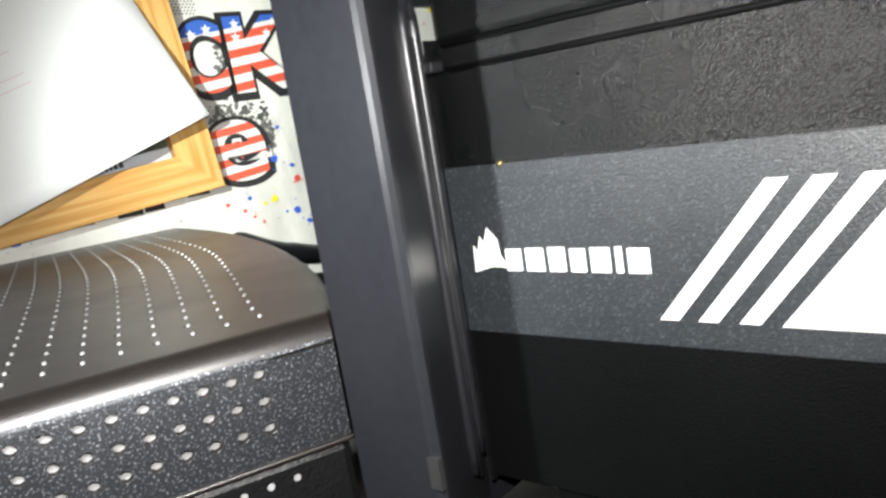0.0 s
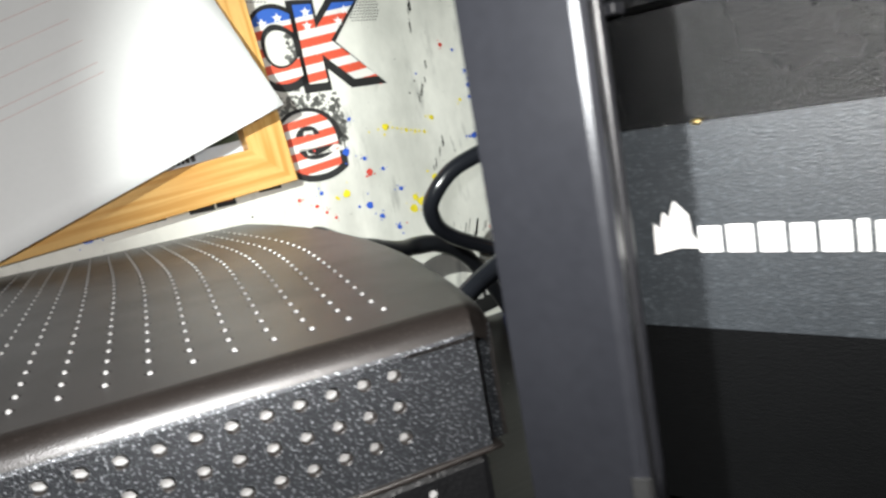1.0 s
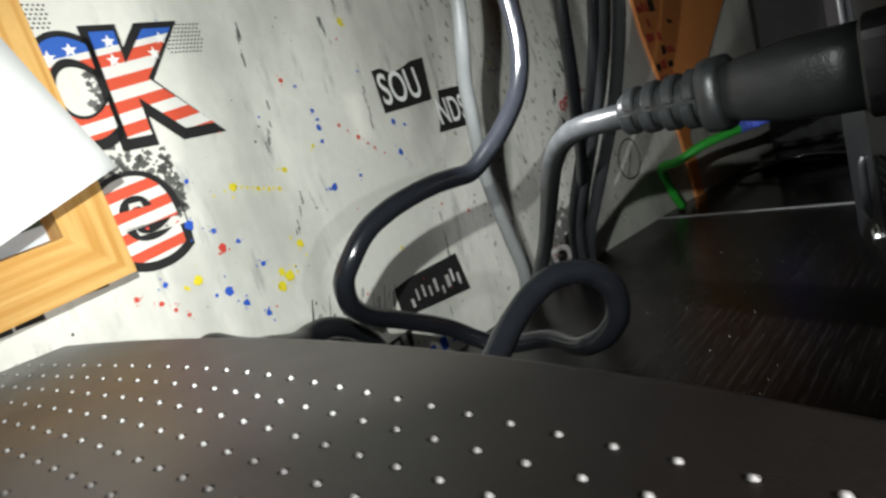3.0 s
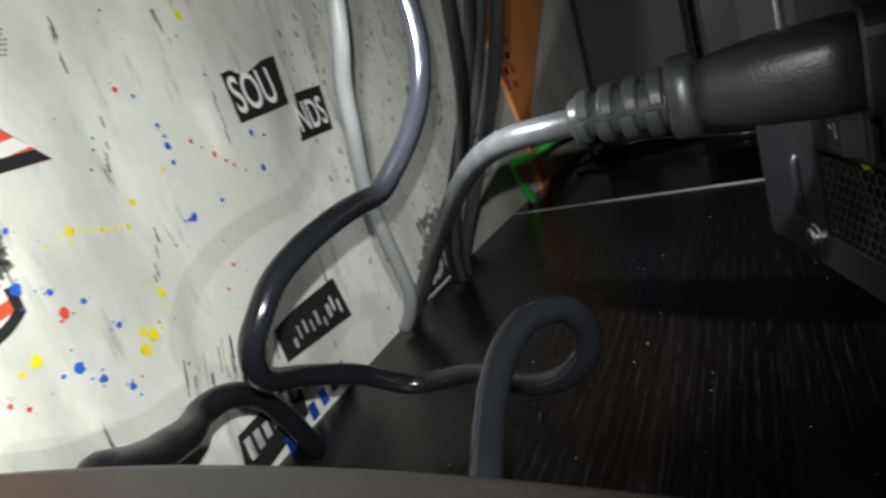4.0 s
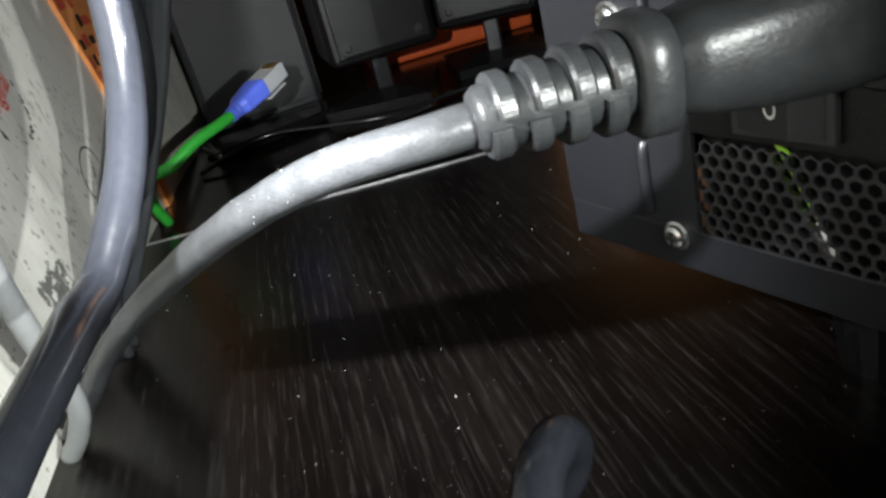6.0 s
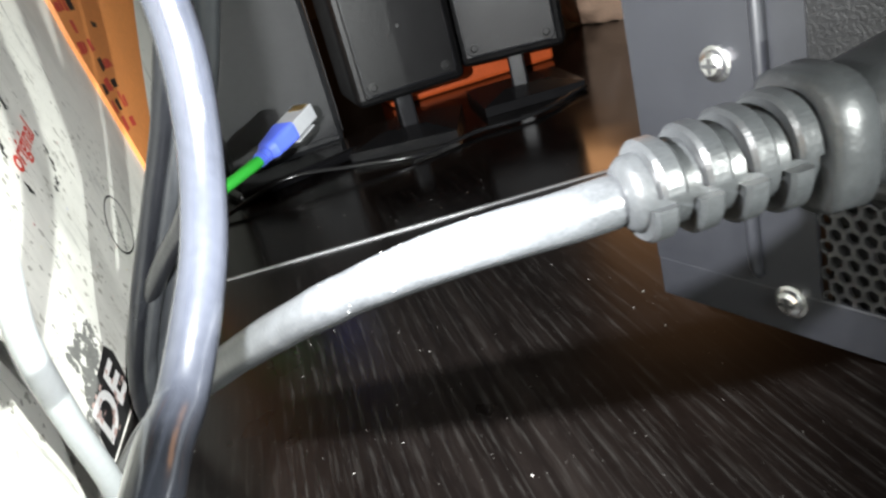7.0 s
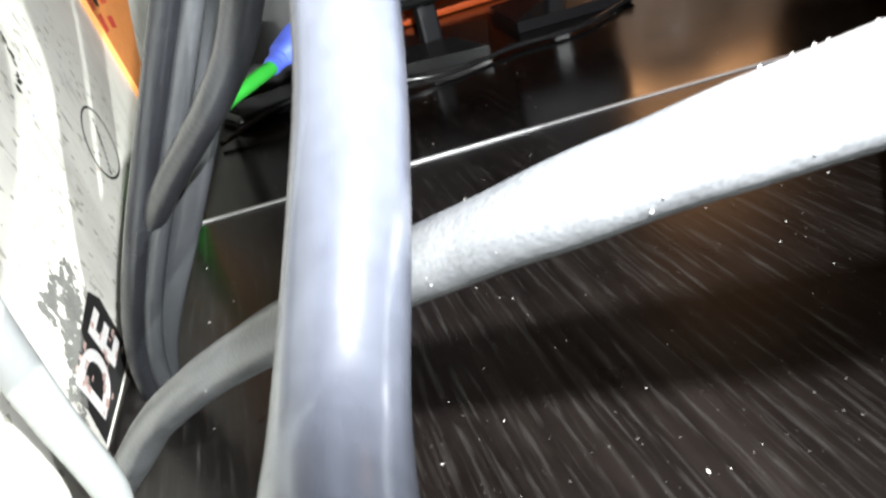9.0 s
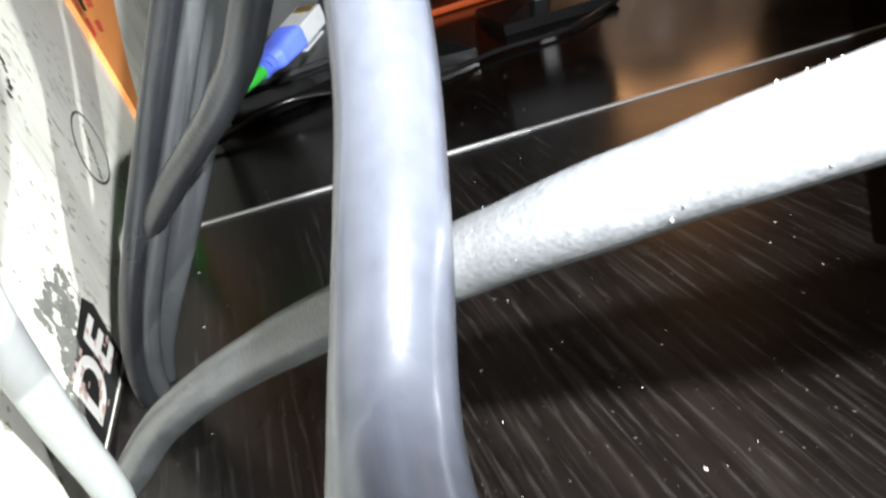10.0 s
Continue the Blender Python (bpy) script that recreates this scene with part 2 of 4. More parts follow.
M_INSERT = material("grey_inner_liner", (0.30, 0.295, 0.29), 0.55, 0.0, 0.4, 0.35, 300)
M_GRIME = material("grey_grime", (0.36, 0.35, 0.31), 0.6, 0.0, 0.3, 0.3, 200)
M_ORANGE = material("orange_wood", (0.8, 0.30, 0.09), 0.45, 0.0, 0.4, 0.12, 40)
M_BAG = material("clear_bag", (0.8, 0.55, 0.4), 0.35, 0.0, 0.5, 0.15, 40)


# ---- building helpers ----
def part(name, bm, mat, parent=None, label="", smooth=False):
    """Links a bmesh as one mesh object under a thing or a part."""
    me = bpy.data.meshes.new(name)
    if smooth:
        for f in bm.faces:
            f.smooth = True
    bm.to_mesh(me)
    bm.free()
    for m in (mat if isinstance(mat, (list, tuple)) else [mat]):
        me.materials.append(m)
    ob = new(name, me)
    if parent:
        ob.parent = parent
    if label:
        tagged(ob, label)
    return ob


def thing(name, m, label, category, group="", kind=""):
    ob = new(name)
    ob.empty_display_size = 0.01
    ob.matrix_world = m
    return tagged(ob, label, category, group, kind)


def block(bm, lo, hi, bevel=0.0, segments=2):
    """Adds a box between two corners, with rounded edges."""
    lo, hi = Vector(lo), Vector(hi)
    r = bmesh.ops.create_cube(bm, size=1, matrix=Matrix.LocRotScale((lo + hi) / 2, None, hi - lo))
    if bevel:
        es = list({e for v in r["verts"] for e in v.link_edges})
        bmesh.ops.bevel(bm, geom=es, offset=bevel, segments=segments, affect="EDGES", profile=0.5)
    return bm


def box_mesh(lo, hi, bevel=0.0, segments=2):
    return block(bmesh.new(), lo, hi, bevel, segments)


def spline(points, step=8):
    """A smooth line through the points."""
    p = [Vector(q) for q in points]
    p = [p[0] * 2 - p[1], *p, p[-1] * 2 - p[-2]]
    out = []
    for i in range(1, len(p) - 2):
        a, b, c, d = p[i - 1:i + 3]
        for k in range(step):
            t = k / step
            out.append(0.5 * (2 * b + (c - a) * t + (2 * a - 5 * b + 4 * c - d) * t * t + (3 * b - a - 3 * c + d) * t ** 3))
    return out + [p[-2]]


def tube(bm, line, radius, sides=14, flat=1.0, wobble=0.0):
    """Sweeps a round section along a line; radius may be a function of the share of its length."""
    rings, n = [], len(line)
    up = Vector((0.13, 0.3, 0.94))
    for i, q in enumerate(line):
        way = (line[min(i + 1, n - 1)] - line[max(i - 1, 0)]).normalized()
        s = way.cross(up).normalized()
        u = s.cross(way)
        up = u
        r = radius(i / (n - 1)) if callable(radius) else radius
        if wobble:
            r *= 1 + wobble * noise.noise(q * 120)
        rings.append([bm.verts.new(q + (s * math.cos(a) + u * math.sin(a) * flat) * r) for a in (2 * math.pi * k / sides for k in range(sides))])
    for a, b in zip(rings, rings[1:]):
        for k in range(sides):
            bm.faces.new((a[k], a[(k + 1) % sides], b[(k + 1) % sides], b[k]))
    bm.faces.new(rings[0][::-1])
    bm.faces.new(rings[-1])
    return bm


def cable(name, points, radius, mat, label, group="", flat=1.0, wobble=0.02, step=8):
    bm = tube(bmesh.new(), spline(points, step), radius, 14, flat, wobble)
    bmesh.ops.recalc_face_normals(bm, faces=bm.faces)
    return tagged(part(name, bm, mat, smooth=True), label, "cable", group)


def wall_x(y, z):
    """The painted board leans back a little and bows out further along."""
    return -0.0706 * z + 0.2 * max(0.0, y - 0.15) ** 2


def loft(bm, sections, sides=24):
    """Joins rounded cross sections (z, half width, half height, squareness) along the local z."""
    rings = []
    for z, hx, hy, p in sections:
        ring = []
        for k in range(sides):
            a = 2 * math.pi * k / sides
            c, s = math.cos(a), math.sin(a)
            ring.append(bm.verts.new((hx * math.copysign(abs(c) ** (2 / p), c), hy * math.copysign(abs(s) ** (2 / p), s), z)))
        rings.append(ring)
    for a, b in zip(rings, rings[1:]):
        for k in range(sides):
            bm.faces.new((a[k], a[(k + 1) % sides], b[(k + 1) % sides], b[k]))
    bm.faces.new(rings[0][::-1])
    bm.faces.new(rings[-1])
    bmesh.ops.recalc_face_normals(bm, faces=bm.faces)
    return bm


def disc(bm, c, r, m=None, sides=12, jag=0.0, depth=0.0):
    """A flat patch, or a short stud, facing local z."""
    m = m or Matrix()
    vs = [bm.verts.new(m @ (Vector(c) + Vector((math.cos(a), math.sin(a), 0)) * r * (1 + jag * random.uniform(-1, 1)))) for a in (2 * math.pi * k / sides for k in range(sides))]
    f = bm.faces.new(vs)
    if depth:
        r = bmesh.ops.extrude_face_region(bm, geom=[f])
        bmesh.ops.translate(bm, verts=[v for v in r["geom"] if isinstance(v, bmesh.types.BMVert)], vec=(m.to_3x3() @ Vector((0, 0, depth))))
        bmesh.ops.recalc_face_normals(bm, faces=bm.faces)
    return bm


def letters(text, height, bold=0.0, spread=1.0, width=0.0):
    """A bmesh of flat letters in the local x-y plane, scaled to the height (and width) of their ink."""
    cu = bpy.data.curves.new("letters", "FONT")
    cu.body, cu.offset, cu.space_character = text, bold, spread
    ob = new("letters", cu)
    me = ob.evaluated_get(bpy.context.evaluated_depsgraph_get()).to_mesh()
    bm = bmesh.new()
    bm.from_mesh(me)
    bpy.data.objects.remove(ob)
    lo = [min(v.co[i] for v in bm.verts) for i in (0, 1)]
    hi = [max(v.co[i] for v in bm.verts) for i in (0, 1)]
    k = height / (hi[1] - lo[1])
    kx = width / (hi[0] - lo[0]) if width else k
    for v in bm.verts:
        v.co = Vector(((v.co.x - lo[0]) * kx, (v.co.y - lo[1]) * k, 0))
    return bm


def laid(y, z):
    """Where a drawing's own place (y, z) lies along the board."""
    return (0.0089 + 1.1789 * y + 0.0448 * z - 0.9445 * y * y - 0.6597 * y * z, -0.0025 - 0.0303 * y + 0.9969 * z + 0.1821 * y * y - 0.2206 * y * z)


def on_wall(bm, y, z, lift, turn=0.0, straight=False):
    """Moves a flat drawing (x right, y up) onto the painted board, its origin at y, z."""
    c, s = math.cos(radians(turn)), math.sin(radians(turn))
    for v in bm.verts:
        a, b = y + v.co.x * c - v.co.y * s, z + v.co.x * s + v.co.y * c
        if not straight:
            a, b = laid(a, b)
        v.co = Vector((wall_x(a, b) + lift, a, b))
    bmesh.ops.recalc_face_normals(bm, faces=bm.faces)
    for f in bm.faces:
        if f.normal.x < 0:
            f.normal_flip()
    return bm


# ---- setting ----
bm = bmesh.new()
ys = [-0.7, -0.3, 0.0, 0.15] + [0.15 + 0.025 * k for k in range(1, 25)]
front = [[bm.verts.new((wall_x(y, z), y, z)) for z in (0.0, 0.5)] for y in ys]
back = [[bm.verts.new((wall_x(y, z) - 0.02, y, z)) for z in (0.0, 0.5)] for y in ys]
for i in range(len(ys) - 1):
    bm.faces.new((front[i][0], front[i + 1][0], front[i + 1][1], front[i][1]))
    bm.faces.new((back[i + 1][0], back[i][0], back[i][1], back[i + 1][1]))
    bm.faces.new((front[i][1], front[i + 1][1], back[i + 1][1], back[i][1]))
for i, w in ((0, 1), (-1, -1)):
    bm.faces.new((front[i][0], front[i][1], back[i][1], back[i][0])[::w])
bmesh.ops.recalc_face_normals(bm, faces=bm.faces)
wall_w = tagged(part("wall_west", bm, M_WALL), "white painted board with paint splashes and printed lettering", "wall", kind="structure")


def slab(name, outline, z0, z1, mat, label, category):
    bm = bmesh.new()
    f = bm.faces.new([bm.verts.new((x, y, z0)) for x, y in outline])
    r = bmesh.ops.extrude_face_region(bm, geom=[f])
    bmesh.ops.translate(bm, verts=[v for v in r["geom"] if isinstance(v, bmesh.types.BMVert)], vec=(0, 0, z1 - z0))
    bmesh.ops.recalc_face_normals(bm, faces=bm.faces)
    return tagged(part(name, bm, mat), label, category, kind="structure")


def seam_y(x):
    return 0.346 - 0.129 * x


desk = slab("desk", [(-0.06, -0.7), (0.9, -0.7), (0.9, seam_y(0.9)), (-0.06, seam_y(-0.06))], -0.03, 0.0, M_DESK, "dusty black-brown wood grain desk top", "desk")
table = slab("far_table", [(-0.06, seam_y(-0.06) + 0.002), (0.9, seam_y(0.9) + 0.002), (1.6, 1.8), (-0.06, 1.8)], -0.03, -0.0003, M_GLOSS, "glossy black-brown table top beyond the desk", "table")
strip = slab("trim", [(-0.06, seam_y(-0.06) + 0.0002), (0.9, seam_y(0.9) + 0.0002), (0.9, seam_y(0.9) + 0.0018), (-0.06, seam_y(-0.06) + 0.0018)], -0.03, 0.0006, M_ALU, "pale edge strip between desk and table", "edge strip")
# the dark room that closes the place
bm = box_mesh((-1.2, -1.6, -0.75), (2.2, 2.6, 1.6))
for f in bm.faces:
    f.normal_flip()
tagged(part("wall_room", bm, material("dim_room_paint", (0.2, 0.17, 0.14), 0.8)), "plain dim walls of the dark room", "wall", kind="structure")

# ---- drawings on the board ----
for text, y, z, h, w, fill, bold in (("C", -0.002, 0.1165, 0.0295, 0.0175, M_FLAG, 0.035), ("K", 0.0172, 0.116, 0.0315, 0.029, M_FLAG, 0.045), ("e", 0.002, 0.0795, 0.0255, 0.0225, M_STRIPES, 0.018)):
    part("letter_shadow", on_wall(letters(text, h * 1.17, bold + 0.05, 1, w * 1.2), y - w * 0.08, z - h * 0.11, 0.0003, 2), M_INK, wall_w)
    part("letter_print", on_wall(letters(text, h, bold, 1, w), y, z, 0.0006, 2), fill, wall_w)
for y, z, w in ((-0.031, 0.0722, 0.008), (-0.0225, 0.0732, 0.0065), (-0.008, 0.0765, 0.008), (-0.046, 0.0712, 0.008)):
    part("letter_shadow", on_wall(box_mesh((0, 0, 0), (w, 0.012, 0.00001)), y, z, 0.0003, 4), M_INK, wall_w)
    part("letter_print", on_wall(box_mesh((0.001, 0.0018, 0), (w - 0.001, 0.012, 0.00001)), y, z, 0.0006, 4), M_STRIPES, wall_w)


def star(bm, x, y, r):
    vs = []
    for k in range(10):
        a = math.pi / 2 + math.pi * k / 5
        q = r if k % 2 == 0 else r * 0.42
        vs.append(bm.verts.new((x + q * math.cos(a), y + q * math.sin(a), 0)))
    bm.faces.new(vs)


bm = bmesh.new()
for x, y in ((0.0035, 0.1405), (0.0095, 0.1425), (0.0205, 0.139), (0.0208, 0.1445), (0.0335, 0.1405), (0.037, 0.145)):
    star(bm, x, y, 0.0021)
part("star_print", on_wall(bm, 0, 0, 0.0008), M_WHITE, wall_w)
# grey washes behind the letters
random.seed(5)
bm = bmesh.new()
for y, z, w, h in ((0.016, 0.1085, 0.023, 0.007), (0.0135, 0.128, 0.005, 0.028), (0.026, 0.1, 0.004, 0.018)):
    for k in range(90):
        disc(bm, (y + random.uniform(-.5, .5) * w, z + random.uniform(-.5, .5) * h, 0), random.uniform(0.0003, 0.0011), jag=0.5, sides=9)
part("ink_wash", on_wall(bm, 0, 0, 0.00015), M_SMUDGE, wall_w)
# halftone dots
bm = bmesh.new()
for i in range(13):
    for j in range(8):
        y, z = 0.036 + i * 0.0013 + (j % 2) * 0.00065, 0.1405 + j * 0.00125
        if (y - 0.045) ** 2 + (z - 0.147) ** 2 < 0.0085 ** 2:
            disc(bm, (y, z, 0), 0.00038, sides=6)
for i in range(12):
    for j in range(6):
        disc(bm, (-0.008 + i * 0.0013 + (j % 2) * 0.00065, 0.149 + j * 0.00125, 0), 0.00038, sides=6)
tagged(part("halftone_dots", on_wall(bm, 0, 0, 0.0002), M_INK, wall_w), kind="stuff")


def tile(corners, lift=0.0003):
    bm = bmesh.new()
    bm.faces.new([bm.verts.new((y, z, 0)) for y, z in corners])
    return part("black_tile", on_wall(bm, 0, 0, lift), M_INK, wall_w)


tile(((0.1305, 0.1088), (0.15, 0.1094), (0.1688, 0.1101), (0.1735, 0.1292), (0.162, 0.1285), (0.153, 0.1262), (0.145, 0.1245), (0.1375, 0.1275), (0.1312, 0.1268)))
part("word_print", on_wall(letters("SOU", 0.0135, 0.012, 1.0, 0.030), 0.1325, 0.1118, 0.0006, 1), M_WHITE, wall_w)
tile(((0.1655, 0.0948), (0.197, 0.0942), (0.2025, 0.1131), (0.176, 0.1133), (0.1735, 0.106)))
part("word_print", on_wall(letters("NDS", 0.012, 0.012, 1.0, 0.0265), 0.1695, 0.0978, 0.0006, -1), M_WHITE, wall_w)
tile(((0.099, 0.0285), (0.1464, 0.0248), (0.1445, 0.0425), (0.112, 0.0425), (0.099, 0.041)))
random.seed(9)
bm = bmesh.new()
for k in range(9):
    y, z = 0.106 + 0.0042 * k, 0.0285 + random.uniform(0, 0.004)
    block(bm, (y, z, 0), (y + random.uniform(.0012, .0028), z + random.uniform(.003, .007), 0.00001))
part("unreadable_print", on_wall(bm, 0, 0, 0.0006, 0), M_LINER, wall_w)
tile(((0.062, 0.0045), (0.098, 0.009), (0.101, 0.0235), (0.066, 0.0215)))
bm = bmesh.new()
for k in range(7):
    block(bm, (0.067 + 0.0045 * k, 0.012 + 0.0008 * k, 0), (0.0698 + 0.0045 * k, 0.018 + 0.0008 * k + random.uniform(-.001, .002), 0.00001))
part("unreadable_print", on_wall(bm, 0, 0, 0.0006), M_LINER, wall_w)
bm = bmesh.new()
for k in range(6):
    block(bm, (0.082 + 0.008 * k, 0.0035 + 0.001 * k, 0), (0.0865 + 0.008 * k, 0.0095 + 0.001 * k, 0.00001))
part("unreadable_print", on_wall(bm, 0, 0, 0.0008), M_BLUEPAINT, wall_w)
# scratchy hatching
bm = bmesh.new()
for k in range(34):
    y, z = random.uniform(0.055, 0.1), random.uniform(0.034, 0.046)
    L, w = random.uniform(0.003, 0.011), random.uniform(0.0002, 0.0006)
    bm.faces.new([bm.verts.new(q) for q in ((y, z - L / 2, 0), (y + w, z - L / 2, 0), (y + w + L * .35, z + L / 2, 0), (y + L * .35, z + L / 2, 0))])
part("ink_scratches", on_wall(bm, 0, 0, 0.0004), M_INK, wall_w)
# long dark drips
bm = bmesh.new()
for (y0, z0), (y1, z1) in (((0.0705, 0.1215), (0.061, 0.1)), ((0.1096, 0.1488), (0.1117, 0.1398)), ((0.0682, 0.149), (0.065, 0.136)), ((0.122, 0.1204), (0.119, 0.0995)), ((0.0704, 0.0864), (0.0634, 0.0741)), ((0.1439, 0.0617), (0.1397, 0.0428)), ((0.209, 0.13), (0.205, 0.112)), ((0.24, 0.08), (0.236, 0.06))):
    for k in range(9):
        t = random.random()
        y, z = y0 + (y1 - y0) * t + random.uniform(-.0008, .0008), z0 + (z1 - z0) * t
        L, w = random.uniform(0.0015, 0.005), random.uniform(0.00015, 0.0005)
        bm.faces.new([bm.verts.new(q) for q in ((y, z - L / 2, 0), (y + w, z - L / 2, 0), (y + w, z + L / 2, 0), (y, z + L / 2, 0))])
part("ink_drips", on_wall(bm, 0, 0, 0.00025), M_INK, wall_w)

# paint splashes
BLUE_AT = [(.0302, .1005, 5), (.0264, .0872, 9), (.0334, .0837, 5), (.0402, .0783, 5), (.0463, .0688, 6), (.0318, .0641, 10), (.0362, .0588, 7), (.0424, .0529, 7), (.0869, .0862, 10), (.089, .1155, 5), (.0895, .1089, 8), (.0886, .1038, 5), (.1337, .1049, 8), (.1409, .1025, 5), (.1318, .0919, 9), (.1024, .0876, 5), (.0139, .0725, 5), (.0846, .1252, 4), (.09, .112, 4), (-.06, .069, 9)]
RED_AT = [(.0345, .0777, 9), (.079, .1279, 6), (.1001, .1082, 5), (.1087, .1021, 6), (.1162, .0967, 4), (.0053, .071, 5), (.0112, .0675, 5), (.0145, .0645, 4), (.0177, .0618, 4), (.0942, .0674, 5), (.1657, .0572, 5), (.0877, .0613, 4), (.1472, .0651, 4), (.104, .1055, 3), (.113, .099, 4), (.121, .0935, 3), (-.055, .073, 4)]
YELLOW_AT = [(.045, .0955, 9), (.0539, .093, 5), (.0623, .091, 4), (.0671, .097, 7), (.0629, .0709, 9), (.0236, .0705, 10), (.0545, .0617, 12), (.0505, .0592, 10), (.1218, .1477, 10), (.0834, .103, 5), (.1115, .0549, 5), (.2406, .1196, 7), (.058, .0918, 4), (.052, .064, 8)]
random.seed(21)
for at, mat, name, extra in ((BLUE_AT, M_BLUEPAINT, "blue_splashes", 26), (RED_AT, M_RED, "red_splashes", 40), (YELLOW_AT, M_YELLOW, "yellow_splashes", 14)):
    bm = bmesh.new()
    for y, z, r in at:
        disc(bm, (y, z, 0), r * 0.00016, jag=0.25, sides=11)
        for k in range(3):
            a, q = random.uniform(0, 6.3), random.uniform(1.3, 3.2) * r * 0.00016
            disc(bm, (y + q * math.cos(a), z + q * math.sin(a), 0), r * random.uniform(0.00002, 0.00006), jag=0.2, sides=7)
    for k in range(extra):
        disc(bm, (random.uniform(-0.1, 0.42), random.uniform(0.012, 0.16), 0), random.uniform(0.00015, 0.0006), jag=0.25, sides=8)
    tagged(part(name, on_wall(bm, 0, 0, 0.0005), mat, wall_w), kind="stuff")
bm = bmesh.new()
for k in range(9):
    disc(bm, (0.046 + k * 0.002, 0.0953 - k * 0.0005, 0), 0.0005, jag=0.4, sides=8)
part("yellow_streak", on_wall(bm, 0, 0, 0.0005), M_YELLOW, wall_w)
bm = bmesh.new()
for k in range(160):
    disc(bm, (random.uniform(-0.1, 0.5), random.uniform(0.005, 0.2), 0), random.uniform(0.00015, 0.00045), jag=0.4, sides=7)
tagged(part("black_specks", on_wall(bm, 0, 0, 0.00035), M_INK, wall_w), kind="stuff")

# prints further along the board
part("word_print", on_wall(letters("original", 0.0115, 0.02, 1.0, 0.055), 0.3165, 0.0775, 0.0006, 4), M_RED, wall_w)
bm = bmesh.new()
for k in range(26):
    a = random.uniform(0, 6.3)
    disc(bm, (0.344 + 0.034 * math.cos(a), 0.083 + 0.017 * math.sin(a), 0), random.uniform(0.0006, 0.0022), jag=0.5)
for y, z, w, h in ((0.3465, 0.1, 0.004, 0.007), (0.355, 0.0985, 0.004, 0.006), (0.36, 0.1125, 0.003, 0.006), (0.352, 0.1135, 0.002, 0.005)):
    bm2 = box_mesh((y, z, 0), (y + w, z + h, 0.00001))
    me = bpy.data.meshes.new("stroke")
    bm2.to_mesh(me)
    bm.from_mesh(me)
    bm2.free()
part("rubbed_print", on_wall(bm, 0, 0, 0.0004), M_INK, wall_w)
bm = bmesh.new()
ring = [[bm.verts.new((0.42 + r * 0.036 * math.cos(a), 0.028 + r * 0.0125 * math.sin(a), 0)) for a in (2 * math.pi * k / 40 for k in range(40))] for r in (1, 0.93)]
for k in range(40):
    bm.faces.new((ring[0][k], ring[0][(k + 1) % 40], ring[1][(k + 1) % 40], ring[1][k]))
for k in range(9):
    disc(bm, (0.40 + 0.0045 * k, 0.021 + 0.0015 * k, 0), 0.0013, jag=0.6)
part("ring_print", on_wall(bm, 0, 0, 0.0004), M_INK, wall_w)
bm = bmesh.new()
for k in range(30):
    disc(bm, (0.236 + 0.028 * random.random(), 0.021 + 0.013 * random.random(), 0), random.uniform(0.001, 0.003), jag=0.5)
part("ink_wash", on_wall(bm, 0, 0, 0.0003), M_SMUDGE, wall_w)
bm = bmesh.new()
bm.faces.new([bm.verts.new((y, z, 0)) for y, z in ((0.2225, 0.0012), (0.2350, 0.0010), (0.2500, 0.0012), (0.2615, 0.0020), (0.2640, 0.0180), (0.2600, 0.0225), (0.2480, 0.0205), (0.2370, 0.0192), (0.2260, 0.0150))])
part("black_tile", on_wall(bm, 0, 0, 0.0003, 0, True), M_INK, wall_w)
part("word_print", on_wall(letters("DE", 0.0125, 0.03, 1.05, 0.031), 0.2280, 0.0038, 0.0006, 5, True), M_LINER, wall_w)
bm = bmesh.new()
for k in range(26):
    y, z, w, h = random.uniform(0.227, 0.258), random.uniform(0.003, 0.018), random.uniform(0.001, 0.004), random.uniform(0.0006, 0.002)
    bm.faces.new([bm.verts.new(q) for q in ((y, z, 0), (y + w, z + 0.0005, 0), (y + w * 0.8, z + h, 0), (y + w * 0.1, z + h * 0.8, 0))])
part("rubbed_print", on_wall(bm, 0, 0, 0.0008, 0, True), M_PINK, wall_w)
bm = bmesh.new()
for k in range(240):
    t = random.random()
    y, z = 0.221 + 0.037 * t + random.uniform(-0.002, 0.004), 0.013 + 0.019 * t + random.uniform(-0.004, 0.003)
    disc(bm, (y, z, 0), random.uniform(0.0003, 0.0014), jag=0.7, sides=9)
part("ink_wash", on_wall(bm, 0, 0, 0.00045, 0, True), M_SMUDGE, wall_w)
# grime, scuffs and fine scratches along the far half of the board
random.seed(44)
bm = bmesh.new()
for k in range(900):
    y, z = random.uniform(0.17, 0.55), random.uniform(0.0, 0.19)
    disc(bm, (y, z, 0), random.uniform(0.0003, 0.0017), jag=0.6, sides=9)
for k in range(520):
    y, z = random.uniform(0.15, 0.55), random.uniform(0.01, 0.18)
    L, w = random.uniform(0.002, 0.012), random.uniform(0.0001, 0.0004)
    s = random.uniform(-0.3, 0.5)
    bm.faces.new([bm.verts.new(q) for q in ((y, z - L / 2, 0), (y + w, z - L / 2, 0), (y + w + L * s, z + L / 2, 0), (y + L * s, z + L / 2, 0))])
tagged(part("grime", on_wall(bm, 0, 0, 0.0001), M_GRIME, wall_w), kind="stuff")
bm = bmesh.new()
for k in range(70):
    y, z = random.uniform(0.16, 0.5), random.uniform(0.005, 0.18)
    disc(bm, (y, z, 0), random.uniform(0.00015, 0.0005), jag=0.7, sides=8)
tagged(part("black_specks", on_wall(bm, 0, 0, 0.00022), M_INK, wall_w), kind="stuff")

